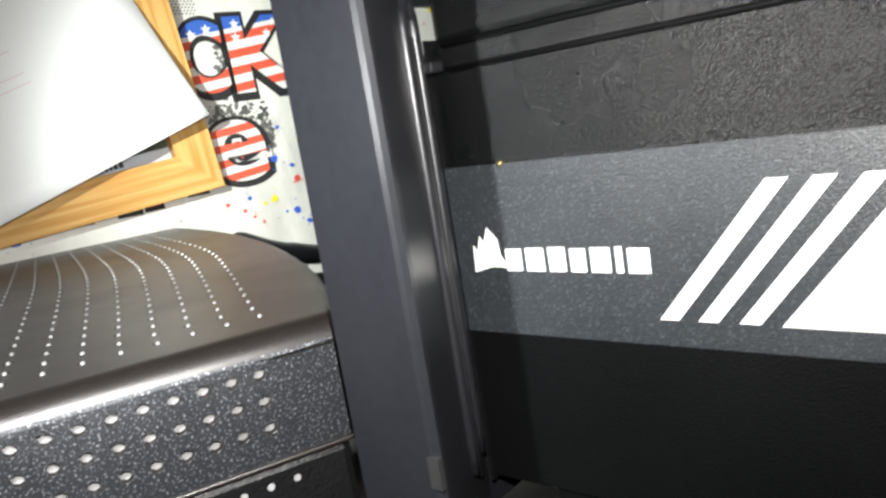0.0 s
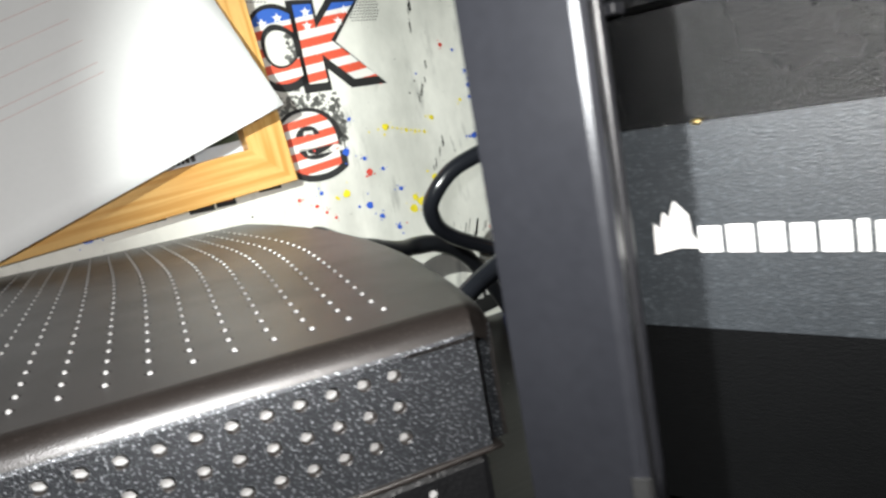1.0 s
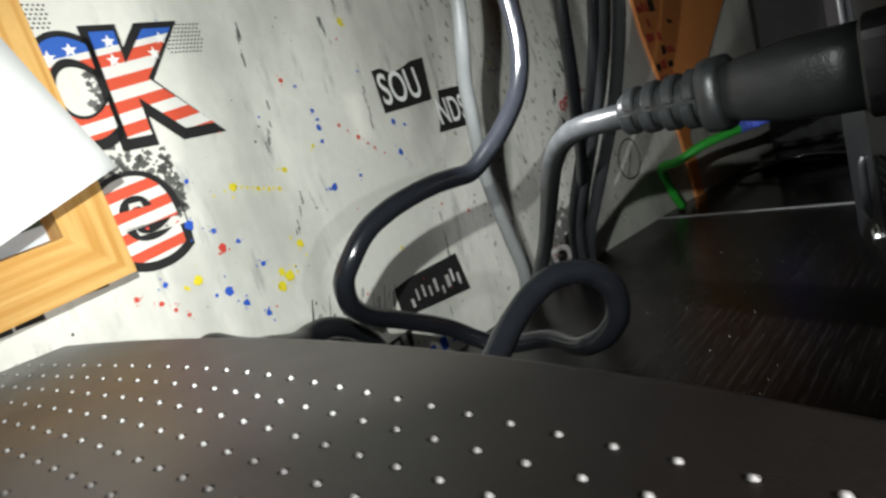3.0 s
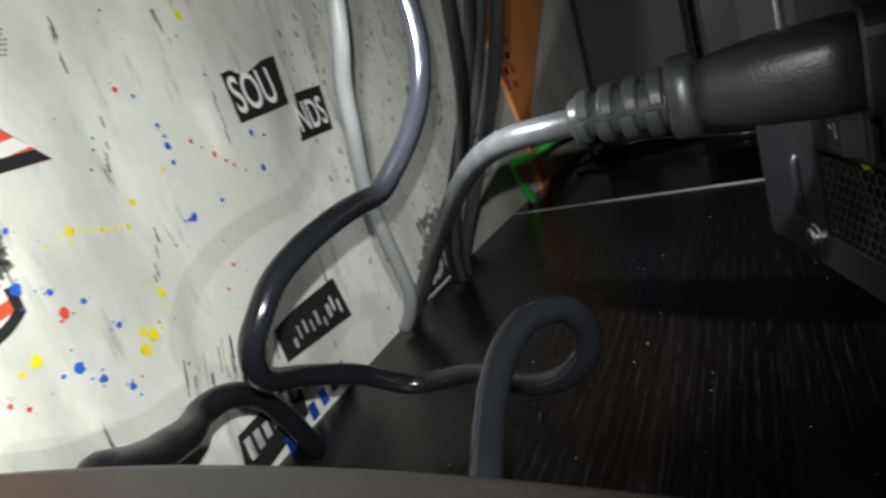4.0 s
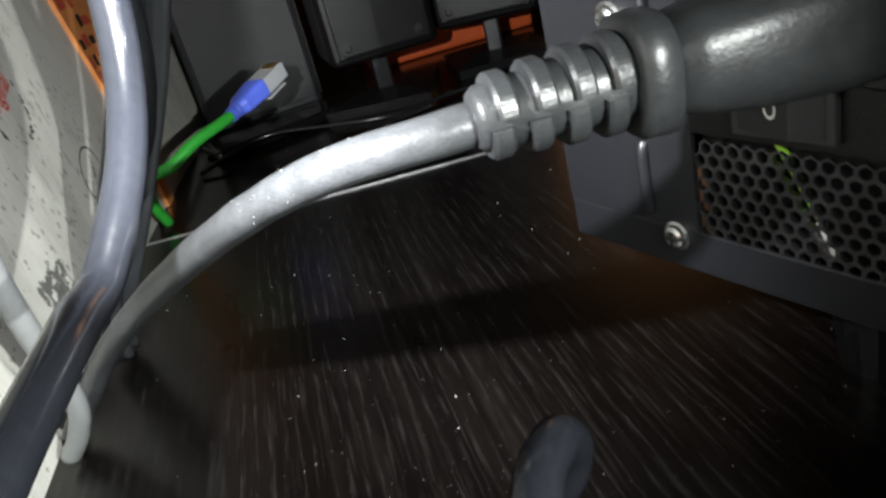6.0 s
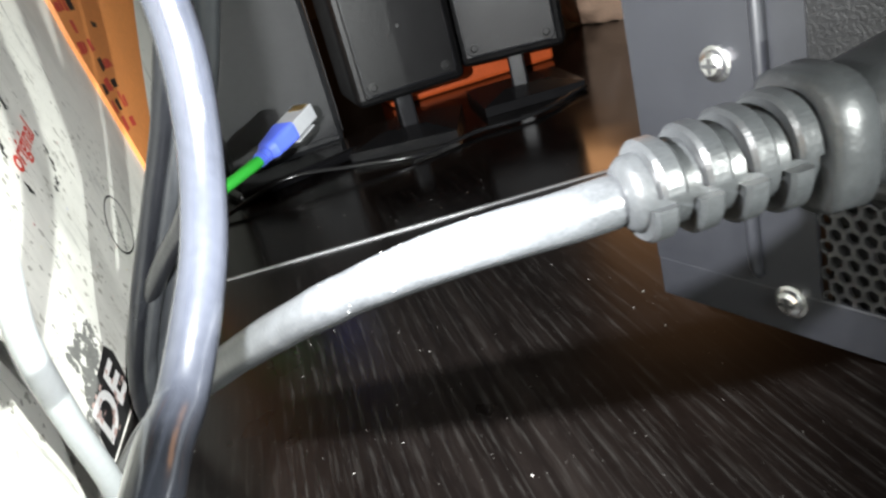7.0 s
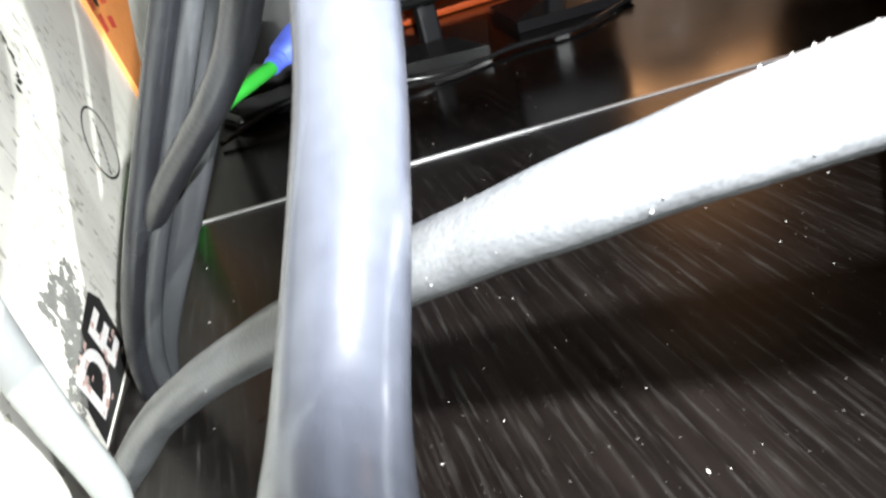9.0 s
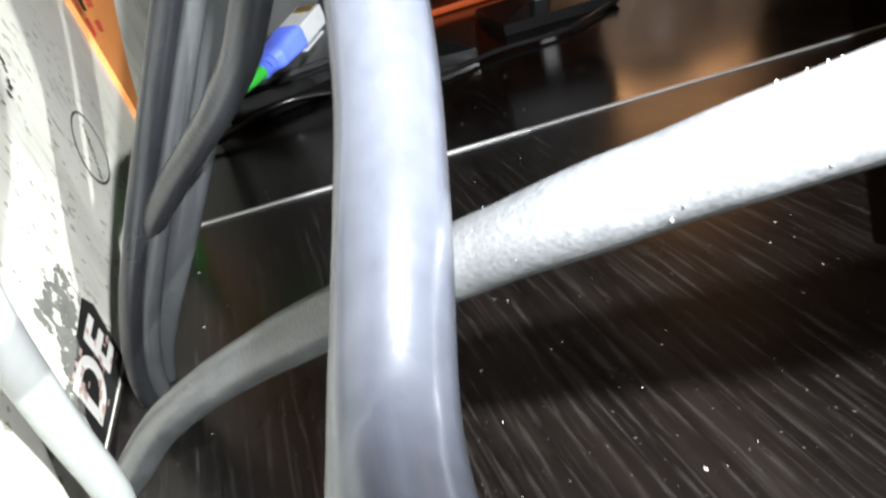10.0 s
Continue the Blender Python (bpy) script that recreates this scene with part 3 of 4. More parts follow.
# orange wooden upright at the end of the board
bm = bmesh.new()
rows = []
for z in [0.0] + [0.04 + 0.015 * k for k in range(16)]:
    y0 = max(0.383, 0.398 - 0.2 * max(0, z - 0.043))
    y = min(0.6, 0.410 + 1.25 * max(0, z - 0.043))
    rows.append([bm.verts.new((wall_x(q, z) + 0.002, q, z)) for q in (y0, y)] + [bm.verts.new((wall_x(q, z) - 0.01, q, z)) for q in (y, y0)])
for a, b in zip(rows, rows[1:]):
    for k in range(4):
        bm.faces.new((a[k], a[(k + 1) % 4], b[(k + 1) % 4], b[k]))
bm.faces.new(rows[0][::-1])
bm.faces.new(rows[-1])
bmesh.ops.recalc_face_normals(bm, faces=bm.faces)
upright = tagged(part("wooden_strip", bm, M_ORANGE), "orange wooden strip with rubbed red and black print beside the board", "wood strip")
bm, bm2 = bmesh.new(), bmesh.new()
random.seed(12)
for row in range(11):
    z = 0.068 + 0.0095 * row
    left, right = max(0.383, 0.398 - 0.2 * (z - 0.043)), 0.410 + 1.25 * (z - 0.043)
    y = left + 0.001
    while y < left + (right - left) * (0.35 + 0.03 * row) and y < 0.55:
        w, h = random.uniform(0.0025, 0.0075), random.uniform(0.004, 0.0085)
        if random.random() < 0.8:
            b = bm if random.random() < (0.8 if z > 0.105 else 0.55) else bm2
            b.faces.new([b.verts.new((a + random.uniform(-.0006, .0006), c + random.uniform(-.0006, .0006), 0)) for a, c in ((y, z), (y + w, z), (y + w, z + h), (y, z + h))])
        y += w + random.uniform(0.0004, 0.0016)
tagged(part("rubbed_print", on_wall(bm, 0, 0, 0.0024, 0, True), M_RED, upright), kind="stuff")
tagged(part("rubbed_print", on_wall(bm2, 0, 0, 0.0027, 0, True), M_INK, upright), kind="stuff")


# ---- computer case ----
CASE = pose(0.2167, -0.0318, 0.0064, 0, 0, 19.07)
W = 0.2035
case = thing("computer_case", CASE, "open-sided dark grey steel computer case standing on the desk", "computer case")
part("back_panel", box_mesh((0, 0.1655, 0.033), (0.0012, W, 0.36)), M_STEEL, case)
part("back_rail", box_mesh((0, 0.0, 0.0235), (0.0012, W, 0.033), 0.0003, 1), M_STEEL, case)
part("back_post", box_mesh((0, 0.001, 0.033), (0.0012, 0.004, 0.36)), M_STEEL, case)
part("upper_back", box_mesh((0, 0.004, 0.1), (0.0012, 0.1655, 0.36)), M_STEEL, case)
# folded edge of the open side
bm = bmesh.new()
fold = [(0, 0.0008), (0.0006, 0.0), (0.0130, 0.0), (0.0137, 0.0002), (0.0141, 0.0009), (0.0138, 0.0018), (0.0028, 0.0224), (0.0014, 0.0224), (0.0014, 0.003), (0.0, 0.003)]
lo = [bm.verts.new((x, y, 0.0122)) for x, y in fold]
hi = [bm.verts.new((x, y, 0.36)) for x, y in fold]
for k in range(len(fold)):
    j = (k + 1) % len(fold)
    bm.faces.new((lo[k], lo[j], hi[j], hi[k]))
bm.faces.new(lo[::-1])
bm.faces.new(hi)
bmesh.ops.recalc_face_normals(bm, faces=bm.faces)
part("folded_edge", bm, M_STEEL, case)
bead = [(0.0076, 0.0139, 0.036), (0.0076, 0.0139, 0.06), (0.0076, 0.0139, 0.093), (0.0070, 0.0150, 0.0985), (0.0060, 0.0169, 0.1005), (0.0051, 0.0186, 0.0985), (0.0046, 0.0195, 0.093), (0.0046, 0.0195, 0.06), (0.0046, 0.0195, 0.036)]
part("pressed_bead", tube(bmesh.new(), spline(bead, 5), 0.0008, 8), M_STEEL, case, smooth=True)
# black tube stands in for the shade inside the bead's groove
part("pressed_bead", tube(bmesh.new(), [Vector((0.0061, 0.0166, z)) for z in (0.034, 0.06, 0.095)], 0.0006, 8), M_INK, case, "black strip put in for the shaded groove of the pressed bead", smooth=True)
part("clip", box_mesh((0.0042, 0.0196, 0.0903), (0.0066, 0.0222, 0.0918), 0.0003), M_STEEL, case)
part("slot", box_mesh((0.0128, -0.0003, 0.0423), (0.0145, 0.0005, 0.0463)), M_INK, case, "dark square slot")
part("floor_pan", box_mesh((0.0142, 0.002, 0.0122), (0.4, 0.07, 0.0150), 0.0008), M_STEEL, case)
part("lower_rail", box_mesh((0.0095, 0.0125, 0.0150), (0.4, 0.021, 0.0275), 0.0012), M_BLACKPLASTIC, case)
part("top_panel", box_mesh((0.0, 0.0, 0.3602), (0.4, W, 0.362), 0.0008), M_STEEL, case)
part("far_side", box_mesh((0.0014, W - 0.0012, 0.0235), (0.4, W, 0.36), 0.0005), M_STEEL, case)
part("front_side", box_mesh((0.4002, 0.0, 0.0122), (0.402, W, 0.36), 0.0005), M_BLACKPLASTIC, case)
part("inner_panel", box_mesh((0.0035, 0.0245, 0.0942), (0.39, 0.03, 0.34), 0.001), M_PANEL, case, "glossy black panel with fine mottled coat")
for y, z0, z1 in ((0.178, 0.0355, 0.0515), (0.1735, 0.0735, 0.19)):
    part("pressed_rib", tube(bmesh.new(), spline([(0.0004, y, z0), (-0.0005, y, z0 + 0.002), (-0.0006, y, (z0 + z1) / 2), (-0.0005, y, z1 - 0.002), (0.0004, y, z1)], 4), 0.0014, 8), M_STEEL, case, smooth=True)
for x, y in ((0.03, 0.025), (0.03, W - 0.06), (0.37, 0.025), (0.37, W - 0.03)):
    bm = loft(bmesh.new(), [(-0.0064, 0.009, 0.009, 2), (0.006, 0.0105, 0.0105, 2), (0.0123, 0.0105, 0.0105, 2)], 18)
    bmesh.ops.translate(bm, verts=bm.verts, vec=(x, y, 0))
    part("rubber_foot", bm, M_BLACKPLASTIC, case)
for y, z in ((0.1711, 0.0312), (0.1828, 0.0772)):
    m = Matrix.Translation((0, y, z)) @ pose(0, 0, 0, 0, -90, 0)
    bm = loft(bmesh.new(), [(-0.0002, 0.0034, 0.0034, 2), (0.0006, 0.0034, 0.0034, 2), (0.0008, 0.0027, 0.0027, 2), (0.0017, 0.0025, 0.0025, 2), (0.0022, 0.0017, 0.0017, 2)], 18)
    bm.transform(m)
    screw = part("screw", bm, M_CHROME, case, "bright steel cross-head screw", smooth=False)
    bm = bmesh.new()
    block(bm, (-0.0015, -0.00035, 0.0016), (0.0015, 0.00035, 0.0023))
    block(bm, (-0.00035, -0.0015, 0.0016), (0.00035, 0.0015, 0.00231))
    bm.transform(m)
    part("cross_recess", bm, M_INK, screw)

# ---- power supply ----
psu = thing("power_supply", CASE, "black power supply with dark label and white stripes in case", "power supply")
part("housing", box_mesh((0.0035, 0.0232, 0.0535), (0.15, 0.155, 0.0940)), M_PANEL, psu)
# below the label the housing takes the shaded copy of its coat
part("lower_housing", box_mesh((0.0035, 0.0232, 0.0303), (0.15, 0.155, 0.0535)), M_PSU_SHADED, psu)
part("under_housing", box_mesh((0.014, 0.024, 0.0240), (0.15, 0.155, 0.0303)), M_PSU_SHADED, psu)
part("label_band", box_mesh((0.0013, 0.0228, 0.0535), (0.149, 0.0231, 0.0773)), M_LABEL, psu, "dark grey label band")


def print_shape(name, points, mat=M_WHITE):
    bm = bmesh.new()
    bm.faces.new([bm.verts.new((x, 0.0225, z - 0.0132)) for x, z in points])
    bmesh.ops.recalc_face_normals(bm, faces=bm.faces)
    return part(name, bm, mat, psu)


for x in (0.0330, 0.0376, 0.0422):
    print_shape("stripe", [(x, 0.0701), (x + 0.0023, 0.0701), (x + 0.0154, 0.0863), (x + 0.0131, 0.0863)])
print_shape("stripe", [(0.0467, 0.0700), (0.12, 0.0700), (0.12, 0.0862), (0.0598, 0.0862)])
print_shape("emblem", [(0.0064, 0.0756), (0.0066, 0.0795), (0.0073, 0.0787), (0.0079, 0.0808), (0.0085, 0.0799), (0.0093, 0.0820), (0.0109, 0.0803), (0.0111, 0.0780), (0.0124, 0.0763), (0.0095, 0.0764)])
for k, (a, b) in enumerate(((0, .0025), (.0032, .0060), (.0067, .0092), (.0099, .0121), (.0128, .0155), (.0162, .0171), (.0178, .0206))):
    x, z0, z1 = 0.0119, 0.0759 - 0.00002 * k, 0.0789 + 0.0001 * (k % 3)
    print_shape("name_bar", [(x + a, z0), (x + b, z0), (x + b, z1), (x + a, z1)])
for z in (0.0905, 0.0938):
    part("pressed_line", tube(bmesh.new(), [Vector((x, 0.0232, z + 0.00001 * k)) for k, x in enumerate((0.006, 0.03, 0.06, 0.149))], 0.00045, 8), M_PSU_SHADED, psu, smooth=True)
part("label_rivet", box_mesh((0.0125, 0.0222, 0.0770), (0.0135, 0.0232, 0.0777), 0.0003), M_GOLD, psu)
# back: black sheet standing in for the unlit inside, honeycomb, inlet plate
part("inner_box", box_mesh((0.0031, 0.0300, 0.0335), (0.0034, 0.1975, 0.1105)), M_BLACKPLASTIC, psu)
bm = bmesh.new()
pitch = 0.0036
for j in range(-1, 26):
    for i in range(-1, 54):
        y, z = 0.198 - pitch * (i + 0.5 * (j % 2)), 0.0352 + pitch * 0.866 * j
        if not (0.009 < y < 0.198 and 0.034 < z < 0.110) or (y > 0.152 and z > 0.0625):
            continue
        outer = [(y + pitch / 1.732 * math.sin(a), z + pitch / 1.732 * math.cos(a)) for a in (math.pi / 3 * k for k in range(6))]
        hole = [(y + 0.00150 * math.sin(a), z + 0.00150 * math.cos(a)) for a in (math.pi / 3 * k for k in range(6))]
        o = [bm.verts.new((0.0004, *q)) for q in outer]
        h = [bm.verts.new((0.0004, *q)) for q in hole]
        b = [bm.verts.new((0.0016, *q)) for q in hole]
        for k in range(6):
            n = (k + 1) % 6
            bm.faces.new((o[k], h[k], h[n], o[n]))
            bm.faces.new((h[k], b[k], b[n], h[n]))
tagged(part("honeycomb_grille", bm, material("grille_paint", (0.16, 0.16, 0.165), 0.22, 0.9, 0.5, 0.3, 300), psu, "black honeycomb grille"), kind="stuff")
part("inlet_plate", box_mesh((0.0002, 0.152, 0.0635), (0.0016, 0.1985, 0.1108)), M_BLACKPLASTIC, psu)
part("green_part", tube(bmesh.new(), [Vector((0.0026, 0.1785 - 0.0095 * t, 0.064 - 0.0165 * t)) for t in (0, 0.25, 0.5, 0.75, 1)], 0.0009, 10), M_PCB, psu, "green component behind the grille", smooth=True)
part("pale_part", tube(bmesh.new(), [Vector((0.0026, 0.169 - 0.004 * t, 0.0465 - 0.008 * t)) for t in (0, 0.5, 1)], 0.0009, 10), M_LINER, psu, smooth=True)
sw = part("rocker_switch", box_mesh((-0.0016, 0.1626, 0.0655), (0.0002, 0.1854, 0.0805), 0.0005), M_ROCKER, psu)
bm = bmesh.new()
sec = [(0.1835, -0.0018), (0.1700, -0.0046), (0.1645, -0.0018)]
a = [bm.verts.new((x, y, 0.0672)) for y, x in sec]
b = [bm.verts.new((x, y, 0.0788)) for y, x in sec]
bm.faces.new((a[0], a[1], b[1], b[0]))
bm.faces.new((a[1], a[2], b[2], b[1]))
bm.faces.new(a[::-1])
bm.faces.new(b)
bmesh.ops.recalc_face_normals(bm, faces=bm.faces)
part("rocker", bm, M_ROCKER, sw)
facet = Vector((-0.0028, -0.0135, 0)).normalized()
out_of = Vector((0, 0, 1)).cross(facet) * -1
for text, s, h, w, turn in (("I", 0.24, 0.0036, 0.0009, 90), ("O", 0.68, 0.0042, 0.0034, 0)):
    bm = letters(text, h, 0.02, 1, w)
    bm.transform(Matrix.Translation((-w / 2, -h / 2, 0)))
    bm.transform(pose(0, 0, 0, 0, 0, turn))
    at = Vector((-0.0018 - 0.0028 * s, 0.1835 - 0.0135 * s, 0.073)) + (out_of if out_of.x < 0 else -out_of) * 0.00015
    bm.transform(Matrix(((facet.x, 0, -1, at.x), (facet.y, 0, 0, at.y), (0, 1, 0, at.z), (0, 0, 0, 1))))
    part("switch_mark", bm, M_WHITE, sw)

for ob in psu.children:
    if ob.name.split(".")[0] in ("inner_box", "honeycomb_grille", "inlet_plate", "green_part", "pale_part", "rocker_switch"):
        ob.matrix_basis = Matrix.Translation((0, -0.0028, 0.0010)) @ Matrix.Diagonal((1, 0.85, 0.85, 1))

# ---- perforated box ----
BOX = pose(0.1956, -0.0238, 0, 0, 0, -4.32)
pbox = thing("perforated_box", BOX, "dark perforated sheet metal box with rounded edges on the desk", "metal box")


def bowed(p):
    """The end of the box bows outwards."""
    x, y, z = p
    b = 0.0144 * max(0.0, 1 - ((x + 0.1087) / 0.1087) ** 2)
    return Vector((x, y + b * min(1.0, max(0.0, 1 + y / 0.055)), z))


TOP, LOW, R = 0.0635, 0.0437, 0.0042
bm = bmesh.new()
us = [-0.00935 - 0.0067 * k for k in range(30)]
vs = [-0.0051 - 0.0054 * k for k in range(34)]


def cell_sheet(bm, at, us, vs, r, depth):
    for u0, u1 in zip(us, us[1:]):
        for v0, v1 in zip(vs, vs[1:]):
            u, v = (u0 + u1) / 2, (v0 + v1) / 2
            sq = [(u0, v0), (u, v0), (u1, v0), (u1, v), (u1, v1), (u, v1), (u0, v1), (u0, v)]
            ang = [math.atan2(q[1] - v, q[0] - u) for q in sq]
            o = [bm.verts.new(at(*q, 0)) for q in sq]
            h = [bm.verts.new(at(u + r * math.cos(a), v + r * math.sin(a), 0)) for a in ang]
            d = [bm.verts.new(at(u + r * math.cos(a), v + r * math.sin(a), depth)) for a in ang]
            for k in range(8):
                n = (k + 1) % 8
                bm.faces.new((o[k], o[n], h[n], h[k]))
                bm.faces.new((h[k], h[n], d[n], d[k]))


def strip_sheet(bm, at, us, vs):
    g = [[bm.verts.new(at(u, v, 0)) for v in vs] for u in us]
    for a, b in zip(g, g[1:]):
        for k in range(len(vs) - 1):
            bm.faces.new((a[k], a[k + 1], b[k + 1], b[k]))


def top_at(u, v, d):
    """The rim follows the bowed end; the rows of holes fan out less."""
    if v > -0.001:
        return bowed((u, v, TOP - d))
    fan = 0.15 * max(0.0, 0.0970 - math.sqrt((u + 0.1087) ** 2 + 0.0009))
    return Vector((u, v + fan * min(1.0, max(0.0, 1 + v / 0.055)), TOP - d))


def front_at(u, v, d):
    return Vector((-d, u, v))


cell_sheet(bm, top_at, us, vs, 0.00078, 0.0001)
long_v = [-0.0051 - 0.0054 * k for k in range(34)]
strip_sheet(bm, top_at, [-R, us[0]], [0.0] + long_v + [-0.3])
strip_sheet(bm, top_at, us, [0.0, vs[0]])
strip_sheet(bm, top_at, us, [vs[-1], -0.3])
strip_sheet(bm, top_at, [us[-1], -0.2125, -0.2174], [0.0] + long_v + [-0.3])
# rounded front edge
arc = [(-R + R * math.sin(a), TOP - R + R * math.cos(a)) for a in (math.pi / 2 * k / 6 for k in range(7))]
g = [[bm.verts.new(bowed((x, v, z)) if x < -0.001 else (x, v + bowed((x, v, z)).y - v, z)) for v in [0.0] + long_v + [-0.3]] for x, z in arc]
for a, b in zip(g, g[1:]):
    for k in range(len(a) - 1):
        bm.faces.new((a[k], a[k + 1], b[k + 1], b[k]))
fu = [-0.0100 - 0.00415 * k for k in range(46)]
fv = [0.04695 + 0.0043 * k for k in range(4)]
cell_sheet(bm, front_at, fu, fv, 0.00098, 0.0016)
strip_sheet(bm, front_at, [0.0, fu[0]], [LOW] + fv + [TOP - R + 0.00001])
strip_sheet(bm, front_at, fu, [LOW, fv[0]])
strip_sheet(bm, front_at, [fu[-1], -0.3], [LOW] + fv)
if fv[-1] < TOP - R:
    strip_sheet(bm, front_at, fu, [fv[-1], TOP - R])
# bowed end with a rounded upper edge
xs = [0.0, -0.002, -0.005, us[0]] + us[1:] + [-0.2125, -0.2174]
rows = []
for k in range(6):
    a = math.pi / 2 * k / 5
    rows.append([bm.verts.new(bowed((x, 0.0, TOP - (R - math.sqrt(max(0, R * R - (x + R) ** 2)) if x > -R else 0) * 1.0)) + Vector((-0.0022 * math.sin(a) if x == 0 else 0, 0.003 * math.sin(a), -0.003 * (1 - math.cos(a))))) for x in xs])
rows.append([bm.verts.new(bowed((x, 0.0, LOW)) + Vector((-0.0022 if x == 0 else 0, 0.003, 0))) for x in xs])
side = [[bm.verts.new((-0.0022 * math.sin(a), 0.003 * (1 - math.cos(a)) if a < 1.5 else 0.003, z)) for a in (0, 0.5, 1.0, math.pi / 2)] for z in (LOW, TOP - R, TOP - R - 0.003)]
for k in range(3):
    bm.faces.new((side[0][k], side[0][k + 1], side[2][k + 1], side[2][k]))
    bm.faces.new((side[2][k], side[2][k + 1], side[1][k + 1], side[1][k]))
for a, b in zip(rows, rows[1:]):
    for k in range(len(xs) - 1):
        bm.faces.new((a[k], a[k + 1], b[k + 1], b[k]))
bmesh.ops.remove_doubles(bm, verts=bm.verts, dist=0.00002)
bmesh.ops.recalc_face_normals(bm, faces=bm.faces)
for f in bm.faces:
    f.material_index = 1 if f.normal.x > 0.97 or f.normal.y > 0.8 else 0
    f.smooth = abs(f.normal.z) < 0.999 and abs(f.normal.x) < 0.999 and f.normal.z > 0.01
part("perforated_shell", bm, [M_MESHBOX, M_MESHFRONT], pbox)
# black sheet just under the top gives the holes their shaded depth
bm = bmesh.new()
block(bm, (-0.211, -0.29, TOP - 0.002), (-0.008, -0.0015, TOP - 0.0001))
block(bm, (-0.185, 0.0002, TOP - 0.002), (-0.033, 0.0060, TOP - 0.0001))
block(bm, (-0.142, 0.0062, TOP - 0.002), (-0.076, 0.0115, TOP - 0.0001))
part("inner_backing", box_mesh((-0.0034, -0.29, LOW + 0.001), (-0.0021, -0.003, TOP - 0.0045)), M_INSERT, pbox)
part("inner_liner", bm, M_BLACKPLASTIC, pbox, "black sheet added under the holes for their shade")
# grey domes added in the holes stand in for their bright glints
bm = bmesh.new()
for u0, u1 in zip(us, us[1:]):
    for v0, v1 in zip(vs, vs[1:]):
        c = top_at((u0 + u1) / 2, (v0 + v1) / 2, 0.0001)
        rings = [[bm.verts.new(c + Vector((0.00044 * s * math.cos(a) + 0.00012, 0.00044 * s * math.sin(a), h))) for a in (math.pi / 3 * k for k in range(6))] for s, h in ((1, 0), (0.85, 0.00026), (0.4, 0.00045))]
        for a, b in zip(rings, rings[1:]):
            for k in range(6):
                bm.faces.new((a[k], a[(k + 1) % 6], b[(k + 1) % 6], b[k]))
        bm.faces.new(rings[2])
tagged(part("glint_domes", bm, M_GLINT, pbox, smooth=True), kind="stuff")
base = part("base", box_mesh((-0.215, -0.298, 0.0), (-0.0008, 0.0, LOW - 0.0006), 0.0015), M_BLACKPLASTIC, pbox)
part("seam_lip", box_mesh((-0.002, -0.299, LOW - 0.0005), (0.0006, 0.0015, LOW + 0.0003), 0.0003), M_MESHBOX, pbox)
bm = bmesh.new()
for k in range(40):
    disc(bm, (-0.0096 - 0.0042 * k, 0.0397, 0.00002), 0.0006, Matrix(((0, 0, 1, -0.0008), (1, 0, 0, 0), (0, 1, 0, 0), (0, 0, 0, 1))), 8)
part("dimple_row", bm, M_INSERT, base)

# ---- cables ----
def cord(name, points, r, mat, label, **kw):
    return cable(name, points, r, mat, label, **kw)


